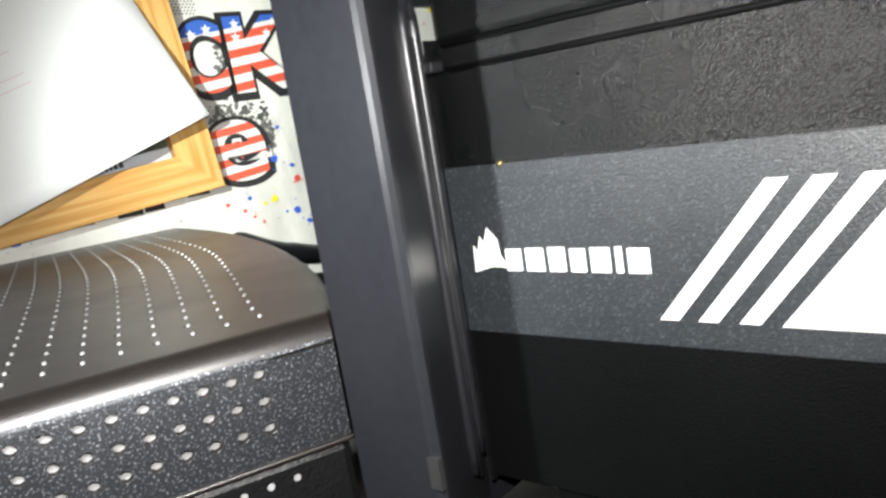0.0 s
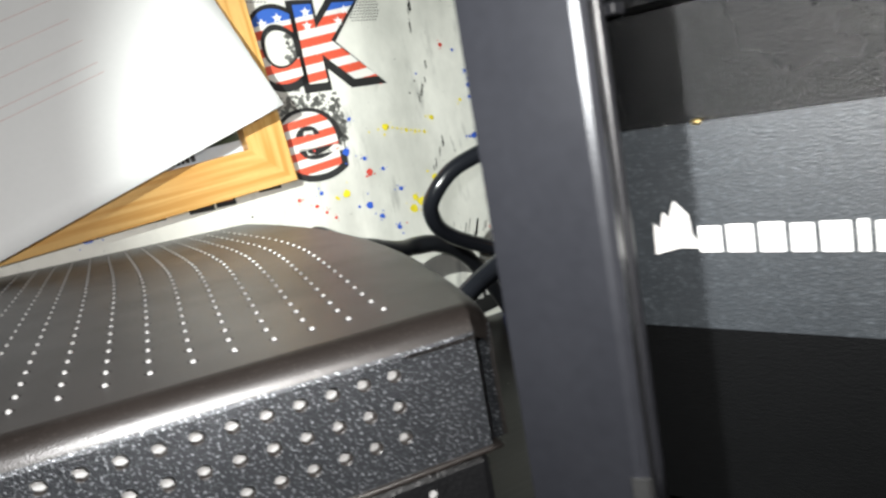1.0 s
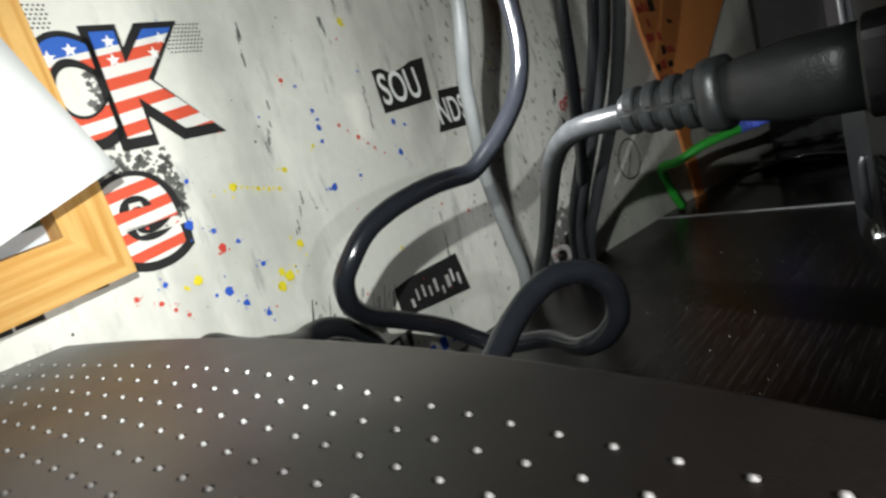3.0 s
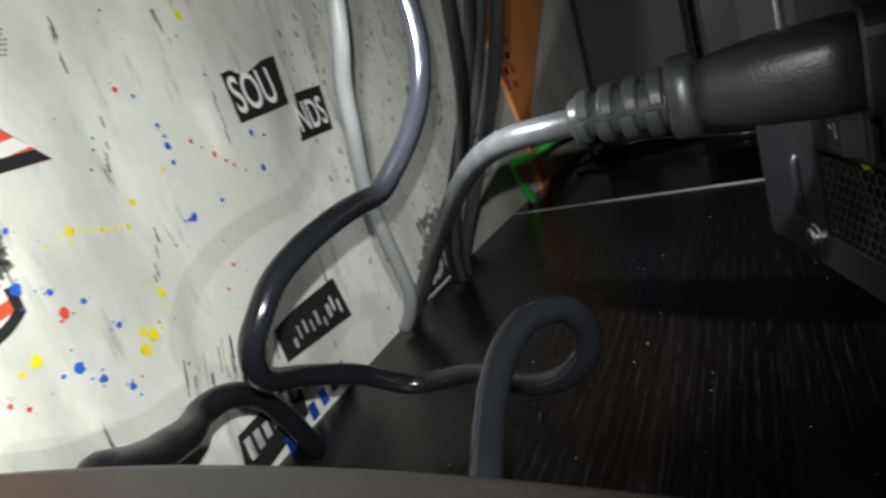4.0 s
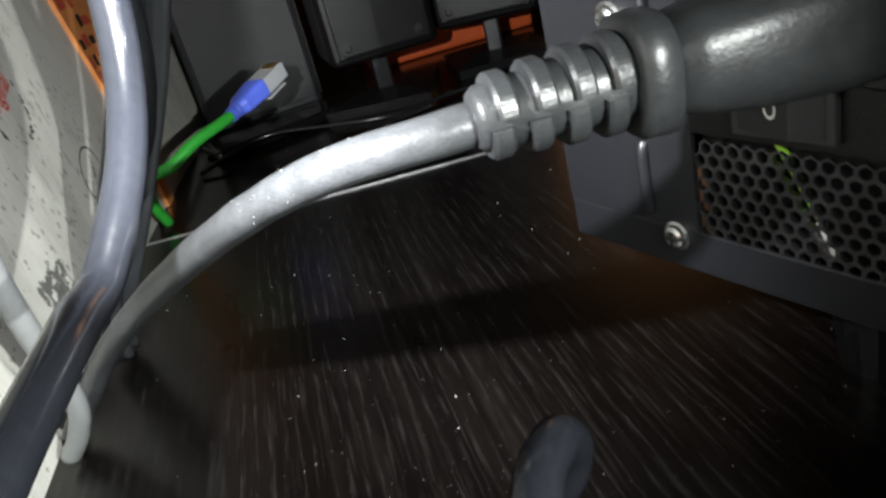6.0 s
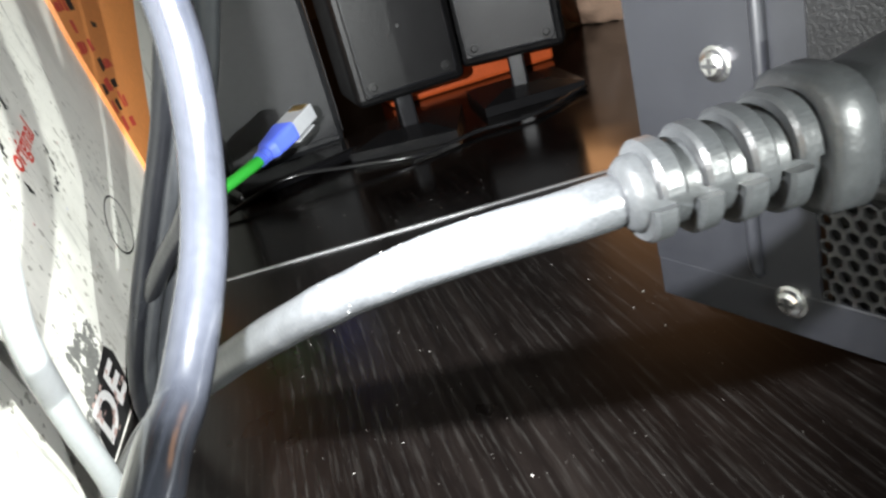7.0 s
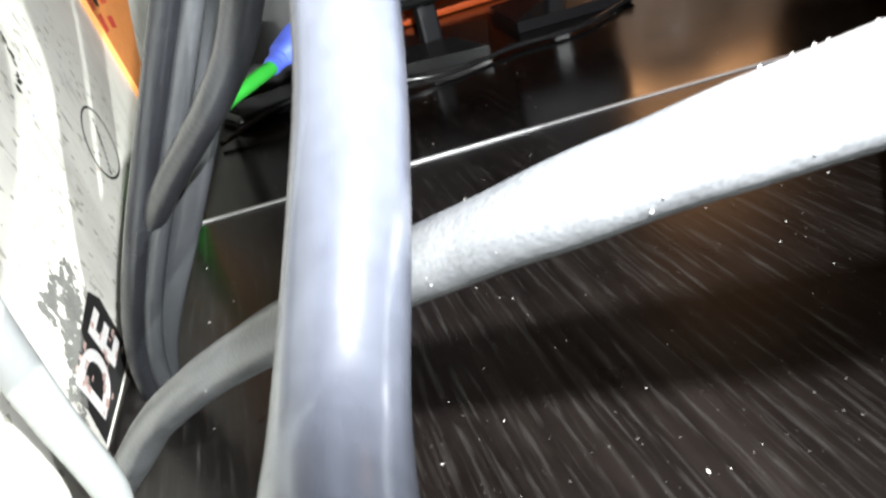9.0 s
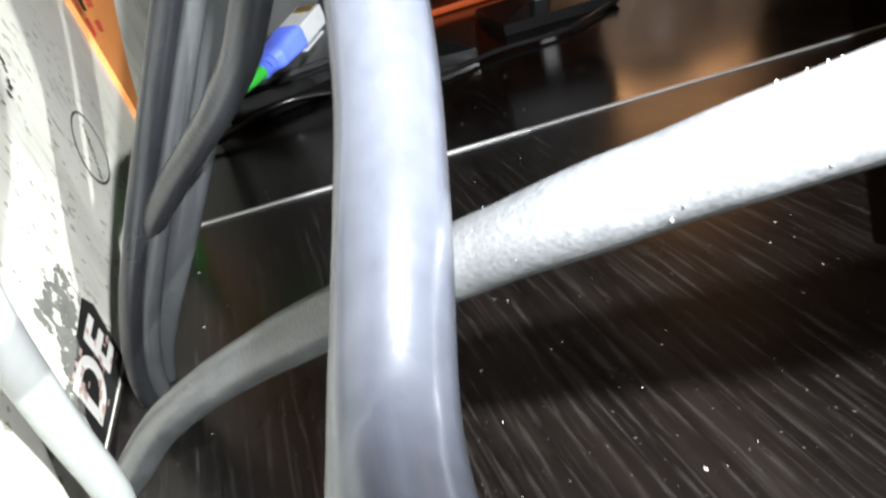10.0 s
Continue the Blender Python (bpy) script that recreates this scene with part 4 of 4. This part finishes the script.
cord("mains_cable", [(0.0755, 0.098, 0.34), (0.0754, 0.0986, 0.331), (0.0753, 0.0992, 0.322), (0.0752, 0.0998, 0.3126), (0.0751, 0.1004, 0.3036), (0.075, 0.101, 0.2941), (0.075, 0.1015, 0.2851), (0.0749, 0.1021, 0.2761), (0.0748, 0.1027, 0.2667), (0.0747, 0.1033, 0.2577), (0.0746, 0.1039, 0.2482), (0.0745, 0.1046, 0.2392), (0.0744, 0.1053, 0.2302), (0.0742, 0.1061, 0.2208), (0.0741, 0.107, 0.2118), (0.0739, 0.1083, 0.2024), (0.0737, 0.1099, 0.1936), (0.0734, 0.1119, 0.1848), (0.073, 0.114, 0.1756), (0.0728, 0.1157, 0.1667), (0.0725, 0.1174, 0.1574), (0.0723, 0.1189, 0.1485), (0.0722, 0.1204, 0.1396), (0.0722, 0.1217, 0.1302), (0.0723, 0.1228, 0.1213), (0.0719, 0.1233, 0.1119), (0.0704, 0.1227, 0.1032), (0.0685, 0.1194, 0.0953), (0.0663, 0.1134, 0.0885), (0.0635, 0.1071, 0.0829), (0.0602, 0.0996, 0.0775), (0.0588, 0.0911, 0.0773), (0.0586, 0.0822, 0.0775), (0.0574, 0.0729, 0.0767), (0.0553, 0.0644, 0.0749), (0.0527, 0.0562, 0.0713), (0.0502, 0.0505, 0.0654), (0.0471, 0.0486, 0.0598), (0.0431, 0.0519, 0.0526), (0.0399, 0.0582, 0.0472), (0.0374, 0.0662, 0.0429), (0.0358, 0.0742, 0.0393), (0.0353, 0.0822, 0.0353), (0.0359, 0.0906, 0.0309), (0.0376, 0.098, 0.0262), (0.0408, 0.1045, 0.0203), (0.0461, 0.109, 0.016), (0.054, 0.1109, 0.0158), (0.0627, 0.1092, 0.0178), (0.0705, 0.1053, 0.0197), (0.078, 0.0997, 0.0212), (0.0846, 0.0938, 0.0226), (0.0911, 0.0879, 0.0247), (0.098, 0.0823, 0.0278), (0.1049, 0.0785, 0.0317), (0.1107, 0.0759, 0.0381), (0.1123, 0.0733, 0.0458), (0.1095, 0.0689, 0.0518), (0.1046, 0.0619, 0.0534), (0.1017, 0.0539, 0.0514), (0.1008, 0.0452, 0.0479), (0.1014, 0.0369, 0.0445), (0.1027, 0.0287, 0.0415), (0.1038, 0.0212, 0.0364), (0.1044, 0.0159, 0.0293), (0.1046, 0.0117, 0.0209), (0.1044, 0.0096, 0.0124), (0.104, 0.0114, 0.0037)], 0.003, M_CABLE, "blue-black mains cable hanging before the board and looping above the desk")
cord("mains_cable", [(0.0155, 0.094, 0.0045), (0.018, 0.086, 0.018), (0.021, 0.074, 0.034), (0.0231, 0.0614, 0.042), (0.0231, 0.0516, 0.0435), (0.0279, 0.0415, 0.0443), (0.0338, 0.0299, 0.0479), (0.0399, 0.0173, 0.0524), (0.0464, 0.0049, 0.0581), (0.049, 0.0065, 0.047), (0.051, 0.0095, 0.02), (0.052, 0.012, 0.0052)], lambda s: 0.0031 + 0.0009 * min(1, max(0, s - 0.2) * 3), M_BUNDLE, "thick black cable joint running along the board", wobble=0.08)
plug_cord = [(0.1215, 0.0955, 0.0846), (0.1145, 0.0962, 0.0845), (0.108, 0.0971, 0.0842), (0.1021, 0.0987, 0.0838), (0.0964, 0.1013, 0.0829), (0.0905, 0.1054, 0.081), (0.0835, 0.1119, 0.0776), (0.0748, 0.1219, 0.0719), (0.064, 0.1357, 0.0635), (0.0515, 0.1517, 0.0528), (0.0387, 0.1673, 0.041), (0.0275, 0.1797, 0.0297), (0.0191, 0.1863, 0.0199), (0.0105, 0.1925, 0.0098), (0.0058, 0.1905, 0.0040)]
cord("mains_cable", plug_cord, 0.0032, M_CORD, "thick dusty grey-black mains cable from the plug to the board", wobble=0.05)
cord("grey_cable", [(0.056, 0.1318, 0.32), (0.0521, 0.1313, 0.1936), (0.0504, 0.131, 0.1628), (0.0491, 0.131, 0.1443), (0.0474, 0.1316, 0.1296), (0.0442, 0.1328, 0.1174), (0.0378, 0.1383, 0.1055), (0.0325, 0.1444, 0.0896), (0.0255, 0.1533, 0.0707), (0.0209, 0.1646, 0.0469), (0.0179, 0.1748, 0.0231), (0.0125, 0.1800, 0.0110), (0.0062, 0.1835, 0.0030)], 0.0027, M_GREYCABLE, "light grey cable running down the board")
bundle = "cables bundled along the board"
f1 = [(0.098, 0.155, 0.32), (0.0877, 0.1691, 0.231), (0.0772, 0.182, 0.1638), (0.0665, 0.1928, 0.1219), (0.0556, 0.2013, 0.096), (0.0451, 0.2077, 0.0768), (0.0356, 0.2126, 0.0602), (0.0275, 0.2165, 0.0454), (0.0212, 0.2204, 0.0328), (0.0167, 0.2246, 0.0221), (0.0138, 0.229, 0.0126), (0.0122, 0.233, 0.0033)]
cord("thin_cable", f1, 0.0026, M_BUNDLE, "dark thin cable in a bundle along the board", group=bundle)
cord("thin_cable", [(x + 0.0046 - 0.02 * max(0, 0.06 - z), y - 0.001, z) for x, y, z in f1], 0.0020, M_DARKGREY, "grey thin cable in a bundle along the board", group=bundle)
cord("thin_cable", [(x + 0.001, y + 0.008, z) for x, y, z in f1], 0.0021, M_BUNDLE, "dark thin cable in a bundle along the board", group=bundle)
cord("thin_cable", [(0.0822, 0.1445, 0.32), (0.0785, 0.1483, 0.2144), (0.0737, 0.1539, 0.1404), (0.0676, 0.1616, 0.1022), (0.061, 0.1708, 0.085), (0.0547, 0.1806, 0.0757), (0.0486, 0.1909, 0.0686), (0.0417, 0.2019, 0.0609), (0.0337, 0.2136, 0.0512), (0.0253, 0.2248, 0.0397), (0.0184, 0.2343, 0.0273), (0.014, 0.241, 0.015), (0.0114, 0.2455, 0.0032)], 0.0025, M_BUNDLE, "dark thin cable crossing the bundle along the board", group=bundle)
cord("ribbon_cable", [(0.1057, 0.1591, 0.32), (0.0958, 0.1731, 0.231), (0.0856, 0.1859, 0.1638), (0.0753, 0.1965, 0.1219), (0.0651, 0.2048, 0.096), (0.0553, 0.2111, 0.0768), (0.0459, 0.2159, 0.0602), (0.0372, 0.22, 0.0454), (0.0294, 0.2243, 0.0328), (0.0231, 0.2292, 0.0221), (0.0185, 0.2341, 0.0126), (0.0152, 0.2387, 0.0033)], 0.0029, M_DARKGREY, "flat grey cable in a bundle along the board", flat=0.4, group=bundle)

# ---- power plug ----
TIP, END = Vector((0.1142, 0.0948, 0.0853)), Vector((0.1788, 0.0928, 0.0846))
plug = thing("power_plug", look(TIP, END) @ pose(0, 0, 0, 0, 180, 0), "dusty grey-black moulded power plug in the power supply", "plug")
L = (END - TIP).length
bm = loft(bmesh.new(), [(0.0, 0.0038, 0.0038, 2), (0.001, 0.0046, 0.0046, 2), (0.022, 0.0054, 0.0054, 2.2), (0.0235, 0.0054, 0.0054, 2.2)], 20)
relief = part("strain_relief", bm, M_PLUG, plug, smooth=True)
for k in range(4):
    z = 0.0012 + 0.0052 * k
    r = 0.0058 + 0.0004 * k
    for side in (0, 1):
        bm = loft(bmesh.new(), [(z + 0.0012 * side, r * 0.93, r * 0.93, 2.4), (z + 0.0005 + 0.0012 * side, r, r, 2.4), (z + 0.0025 + 0.0012 * side, r, r, 2.4), (z + 0.003 + 0.0012 * side, r * 0.93, r * 0.93, 2.4)], 56)
        bmesh.ops.bisect_plane(bm, geom=bm.verts[:] + bm.edges[:] + bm.faces[:], plane_co=(0, 0.0006 if side else -0.0006, 0), plane_no=(0, 1 if side else -1, 0), clear_inner=True)
        bmesh.ops.holes_fill(bm, edges=bm.edges[:])
        part("relief_rib", bm, M_PLUG, relief)
part("collar", loft(bmesh.new(), [(0.0215, 0.0074, 0.0074, 3), (0.0222, 0.0084, 0.0084, 3), (0.0262, 0.0086, 0.0086, 3), (0.027, 0.0078, 0.0078, 3)], 28), M_PLUG, plug, smooth=True)
part("plug_body", loft(bmesh.new(), [(0.0265, 0.0066, 0.0062, 2.6), (0.031, 0.0082, 0.0074, 2.8), (0.040, 0.0100, 0.0086, 3.2), (0.050, 0.0108, 0.0090, 3.6), (0.0555, 0.0108, 0.0090, 3.6), (0.056, 0.0102, 0.0084, 3.6)], 32), M_PLUG, plug, smooth=True)
part("plug_base", loft(bmesh.new(), [(0.0558, 0.0118, 0.0098, 5), (0.0565, 0.0124, 0.0104, 5), (L - 0.001, 0.0124, 0.0104, 5), (L + 0.001, 0.0124, 0.0104, 5)], 32), M_PLUG, plug)

# ---- network plug ----
A, B = Vector((0.0642, 0.3465, 0.0462)), Vector((0.0905, 0.3772, 0.0556))
net = thing("network_cable", Matrix.Translation(A), "green network cable with a blue boot and clear plug", "cable")
part("cable_jacket", tube(bmesh.new(), spline([q - A for q in map(Vector, ((0.0665, 0.3492, 0.0470), (0.0642, 0.3465, 0.0462), (0.0560, 0.3395, 0.0445), (0.0462, 0.3330, 0.042), (0.0345, 0.3274, 0.0365), (0.024, 0.330, 0.0345), (0.018, 0.340, 0.030), (0.017, 0.352, 0.014), (0.018, 0.36, 0.0028)))], 6), 0.0026, 12), M_GREEN, net, smooth=True)
turn = look(Vector(), B - A).to_3x3().to_4x4() @ pose(0, 0, 0, 0, 180, 0)
bm = loft(bmesh.new(), [(0, 0.0031, 0.0031, 2), (0.002, 0.0036, 0.0034, 2), (0.003, 0.0032, 0.003, 2), (0.005, 0.004, 0.0036, 2), (0.006, 0.0036, 0.0034, 2.5), (0.009, 0.0055, 0.0042, 3), (0.022, 0.0062, 0.0046, 5), (0.024, 0.0062, 0.0046, 5)], 24)
bm.transform(turn)
part("boot", bm, M_BLUE, net, "blue rubber boot")
bm = box_mesh((-0.0057, -0.0038, 0.022), (0.0057, 0.0038, (B - A).length), 0.0005)
bm.transform(turn)
clear = part("clear_plug", bm, M_RJ, net, "clear plastic network plug")
bm = bmesh.new()
for k in range(8):
    block(bm, (-0.0042 + k * 0.0011, 0.0036, (B - A).length - 0.006), (-0.0037 + k * 0.0011, 0.0041, (B - A).length - 0.0005))
bm.transform(turn)
part("contacts", bm, M_GOLD, clear)
bm = box_mesh((-0.0028, -0.0075, 0.026), (0.0028, -0.0066, (B - A).length - 0.001), 0.0003)
bm.transform(turn)
part("latch", bm, M_RJ, clear)

# ---- things on the far table ----
def speaker(m, base_turn, neck_x=0.0):
    s = thing("speaker", m, "small black speaker with a screwed back on a flat stand", "speaker", "speakers on the table")
    part("cabinet", box_mesh((-0.034, 0.0, 0.034), (0.034, 0.06, 0.17), 0.005, 3), M_BLACKPLASTIC, s)
    bm = box_mesh((-0.029, -0.0012, 0.0385), (0.029, 0.0015, 0.165), 0.001)
    back = part("back_plate", bm, M_BLACKPLASTIC, s)
    line = [Vector(q) for q in ((-0.025, -0.0014, 0.04), (0.025, -0.0014, 0.04), (0.028, -0.0014, 0.043), (0.028, -0.0014, 0.16), (0.025, -0.0014, 0.163), (-0.025, -0.0014, 0.163), (-0.028, -0.0014, 0.16), (-0.028, -0.0014, 0.043), (-0.025, -0.0014, 0.04))]
    part("plate_rim", tube(bmesh.new(), line, 0.0006, 6), M_STEEL, back)
    for x, z in ((-0.0225, 0.0448), (0.0225, 0.0448), (-0.0225, 0.158), (0.0225, 0.158)):
        bm = loft(bmesh.new(), [(0, 0.003, 0.003, 2), (0.0012, 0.003, 0.003, 2), (0.0013, 0.0022, 0.0022, 2), (0.0004, 0.0018, 0.0018, 2)], 14)
        bm.transform(Matrix.Translation((x, -0.0010, z)) @ pose(0, 0, 0, 90, 0, 0))
        part("screw", bm, M_INK, back)
    bm = loft(bmesh.new(), [(0, 0.0012, 0.0012, 2), (0.001, 0.001, 0.001, 2)], 10)
    bm.transform(Matrix.Translation((0.0, -0.0012, 0.074)) @ pose(0, 0, 0, 90, 0, 0))
    part("rivet", bm, M_CHROME, back)
    part("neck", box_mesh((neck_x - 0.0055, 0.030, 0.006), (neck_x + 0.0055, 0.041, 0.036), 0.0015), M_STEEL, s)
    bm = bmesh.new()
    for z, w in ((0.0, 0.034), (0.0062, 0.034), (0.0105, 0.015)):
        for a in range(4):
            bm.verts.new(Vector((w * math.sqrt(2) * math.cos(math.pi / 4 + a * math.pi / 2), w * math.sqrt(2) * math.sin(math.pi / 4 + a * math.pi / 2), z)))
    bm.verts.ensure_lookup_table()
    v = bm.verts
    for r in (0, 4):
        for a in range(4):
            bm.faces.new((v[r + a], v[r + (a + 1) % 4], v[r + 4 + (a + 1) % 4], v[r + 4 + a]))
    bm.faces.new((v[8], v[9], v[10], v[11]))
    bm.faces.new((v[3], v[2], v[1], v[0]))
    bm.transform(Matrix.Translation((neck_x, 0.042, 0)) @ pose(0, 0, 0, 0, 0, base_turn))
    part("stand_base", bm, material("smoky_gloss_plastic", (0.012, 0.012, 0.013), 0.2, 0.0, 0.5, 0.15, 60), s)
    return s


speaker(pose(0.1562, 0.4490, 0, 0, 0, 3), -22)
speaker(pose(0.2260, 0.4680, 0, 0, 0, -20), 14, 0.0)
M_SHELL = material("speckled_dark_shell", (0.014, 0.015, 0.017), 0.42, 0.0, 0.5, 0.35, 300, 0.8, 1600)
dark = thing("dark_box", pose(0.0706, 0.564, 0, 0, 0, 5), "dark grey speckled box standing on the table", "box")
part("shell", box_mesh((-0.04, -0.05, 0.003), (0.04, 0.05, 0.26), 0.004), M_SHELL, dark)
part("base_plate", box_mesh((-0.038, -0.048, 0.0), (0.038, 0.048, 0.0032), 0.0008), M_BLACKPLASTIC, dark)
part("front_panel", box_mesh((-0.036, -0.0512, 0.010), (0.036, -0.0495, 0.254), 0.0006), M_SHELL, dark)
part("side_panel", box_mesh((0.0395, -0.045, 0.010), (0.0412, 0.045, 0.254), 0.0006), M_SHELL, dark)
tray = thing("black_tray", pose(0.083, 0.485, 0, 0, 0, 19), "thin glossy black plastic tray on the table", "tray")
part("plate", box_mesh((-0.05, -0.016, 0.0), (0.05, 0.02, 0.007), 0.0025), material("black_gloss_plastic", (0.008, 0.008, 0.009), 0.12), tray)
cord("thin_cable", [(0.030, 0.435, 0.0022), (0.0702, 0.449, 0.009), (0.1097, 0.441, 0.006), (0.1491, 0.434, 0.0022), (0.187, 0.445, 0.0022), (0.2254, 0.4435, 0.0022), (0.2707, 0.470, 0.0022)], 0.0013, material("black_wire", (0.015, 0.015, 0.016), 0.2), "thin glossy black wire on the table")
tagged(part("orange_box", box_mesh((0.161, 0.592, 0.0), (0.30, 0.65, 0.045), 0.003), material("orange_red_card", (0.75, 0.13, 0.03), 0.5, 0.0, 0.4, 0.15)), "orange-red box behind the speakers", "box")
bm = bmesh.new()
bmesh.ops.create_icosphere(bm, subdivisions=5, radius=1)
for v in bm.verts:
    q = v.co.copy()
    k = 1 + 0.22 * noise.noise(q * 2.1) + 0.10 * abs(noise.noise(q * 5.3)) + 0.07 * abs(noise.noise(q * 12))
    v.co = Vector((q.x * 0.10 * k, q.y * 0.06 * k, max(0.0, 0.07 + q.z * 0.075 * k)))
bag = part("plastic_bag", bm, M_BAG, smooth=True)
bag.location = (0.440, 0.700, 0)
tagged(bag, "crumpled peach-coloured plastic bag on the table", "bag")

# ---- picture frame and paper ----
FR = Matrix(((0, 0, 1, -0.0068), (1, 0, 0, 0.0163), (0, 1, 0, 0.0767), (0, 0, 0, 1))) @ pose(0, 0, 0, 0, 0, 5.0)
pf = thing("picture_frame", FR, "pine picture frame with a dark photo hung on the board", "picture frame")
FW, FH, RW, D = 0.30, 0.22, 0.0155, 0.0145


def moulding(bm, a, b, ia, ib):
    """One mitred length of frame between outer corners a, b and inner corners ia, ib."""
    q = [bm.verts.new((*p, z)) for p, z in ((a, 0), (b, 0), (ib, 0), (ia, 0), (a, D - 0.003), (b, D - 0.003), (ib, D), (ia, D))]
    for f in ((0, 1, 5, 4), (4, 5, 6, 7), (2, 3, 7, 6), (3, 2, 1, 0), (0, 4, 7, 3), (1, 2, 6, 5)):
        bm.faces.new([q[k] for k in f])
    bmesh.ops.recalc_face_normals(bm, faces=bm.faces)
    return bm


oc = [(-FW, 0), (0, 0), (0, FH), (-FW, FH)]
ic = [(-FW + RW, RW), (-RW, RW), (-RW, FH - RW), (-FW + RW, FH - RW)]
for k, name in ((0, "rail"), (2, "rail")):
    n = (k + 1) % 4
    part(name, moulding(bmesh.new(), oc[k], oc[n], ic[k], ic[n]), M_PINE, pf)
for k in (1, 3):
    n = (k + 1) % 4
    m = pose(0, 0, 0, 0, 0, 90)
    bm = moulding(bmesh.new(), oc[k], oc[n], ic[k], ic[n])
    bm.transform(m.inverted())
    ob = part("stile", bm, M_PINE, pf)
    ob.matrix_basis = m
photo = part("photo", box_mesh((-FW + RW, RW, 0.004), (-RW, FH - RW, 0.006)), M_PHOTO, pf, "dark green photo of foliage")
part("caption", box_mesh((-FW + RW, RW, 0.0062), (-RW, RW + 0.0042, 0.0066)), M_CAPTION, photo)
bm = bmesh.new()
random.seed(3)
x = -0.065
while x < -0.034:
    w = random.uniform(0.0008, 0.0018)
    block(bm, (x, RW + 0.0009, 0.0068), (x + w, RW + 0.0032, 0.0069))
    x += w + 0.0005
part("unreadable_print", bm, M_INK, photo)
bm = bmesh.new()
for k in range(60):
    disc(bm, (random.uniform(-0.09, -RW - .002), random.uniform(RW + .005, RW + .05), 0.0063), random.uniform(0.0006, 0.0022), jag=0.5, sides=7)
part("photo_leaves", bm, material("photo_highlights", (0.2, 0.2, 0.05), 0.35, 0.0, 0.5, 0.4, 200), photo)

paper = thing("paper_sheet", Matrix(((0, 0, 1, -0.0076), (1, 0, 0, 0.0117), (0, 1, 0, 0.1042), (0, 0, 0, 1))) @ pose(0, 0, 0, 0, 0, 19.3), "white ruled paper sheet hanging over the picture frame", "paper")


def curl(x, y, d):
    return Vector((x, y, 0.0098 + 0.0187 * max(0.0, 1 - y / 0.13) ** 2 + d))


bm = bmesh.new()
nx, ny = 18, 18
sheets = [[[bm.verts.new(curl(-0.21 * i / nx, 0.14 * j / ny, d)) for j in range(ny + 1)] for i in range(nx + 1)] for d in (0, 0.0002)]
for s in sheets:
    for i in range(nx):
        for j in range(ny):
            bm.faces.new((s[i][j], s[i + 1][j], s[i + 1][j + 1], s[i][j + 1]))
for i in range(nx):
    for j in (0, ny):
        bm.faces.new((sheets[0][i][j], sheets[0][i + 1][j], sheets[1][i + 1][j], sheets[1][i][j]))
for j in range(ny):
    for i in (0, nx):
        bm.faces.new((sheets[0][i][j], sheets[0][i][j + 1], sheets[1][i][j + 1], sheets[1][i][j]))
bmesh.ops.recalc_face_normals(bm, faces=bm.faces)
part("sheet", bm, M_PAPER, paper, smooth=True)
bm = bmesh.new()
for j, y in enumerate((0.036, 0.0395, 0.0475, 0.055, 0.0625, 0.07, 0.0775)):
    w = 0.0003
    for i in range(30):
        a, b = -0.045 - 0.005 * i, -0.045 - 0.005 * (i + 1)
        bm.faces.new([bm.verts.new(curl(x, q, 0.0004)) for x, q in ((a, y), (b, y), (b, y + w), (a, y + w))])
part("ruled_lines", bm, M_RULE, paper)

# ---- dust on the desk ----
random.seed(31)
bm = bmesh.new()
for k in range(300):
    x, y = random.uniform(0.02, 0.26), random.uniform(0.05, 0.5)
    r = random.uniform(0.00006, 0.0002) * (2 if random.random() < 0.05 else 1)
    a = random.uniform(0, 3.14)
    d1, d2 = Vector((math.cos(a), math.sin(a), 0)) * r * random.uniform(1, 2.5), Vector((-math.sin(a), math.cos(a), 0)) * r
    p = Vector((x, y, 0.0001))
    v = [bm.verts.new(p + d1), bm.verts.new(p + d2), bm.verts.new(p - d1), bm.verts.new(p - d2), bm.verts.new(p + Vector((0, 0, r)))]
    for i in range(4):
        bm.faces.new((v[i], v[(i + 1) % 4], v[4]))
tagged(part("dust", bm, material("pale_dust", (0.38, 0.37, 0.35), 0.8)), "pale dust specks and lint on the desk", "dust", kind="stuff")

# ---- crumbs of dust on the cables ----
random.seed(52)
way = spline(plug_cord[3:11], 12)
bm = bmesh.new()
for k in range(110):
    i = random.randrange(len(way) - 1)
    q = way[i].lerp(way[i + 1], random.random())
    along = (way[i + 1] - way[i]).normalized()
    side = along.cross(Vector((0, 0, 1))).normalized()
    a = random.uniform(-0.6, 3.7)
    d = side * math.cos(a) + side.cross(along) * math.sin(a)
    r = random.uniform(0.00004, 0.00013)
    bmesh.ops.create_icosphere(bm, subdivisions=1, radius=r, matrix=Matrix.Translation(q + d * 0.0032))
tagged(part("dust", bm, material("grey_dust", (0.09, 0.09, 0.088), 0.8)), "grey dust crumbs stuck to the mains cable", "dust", kind="stuff")
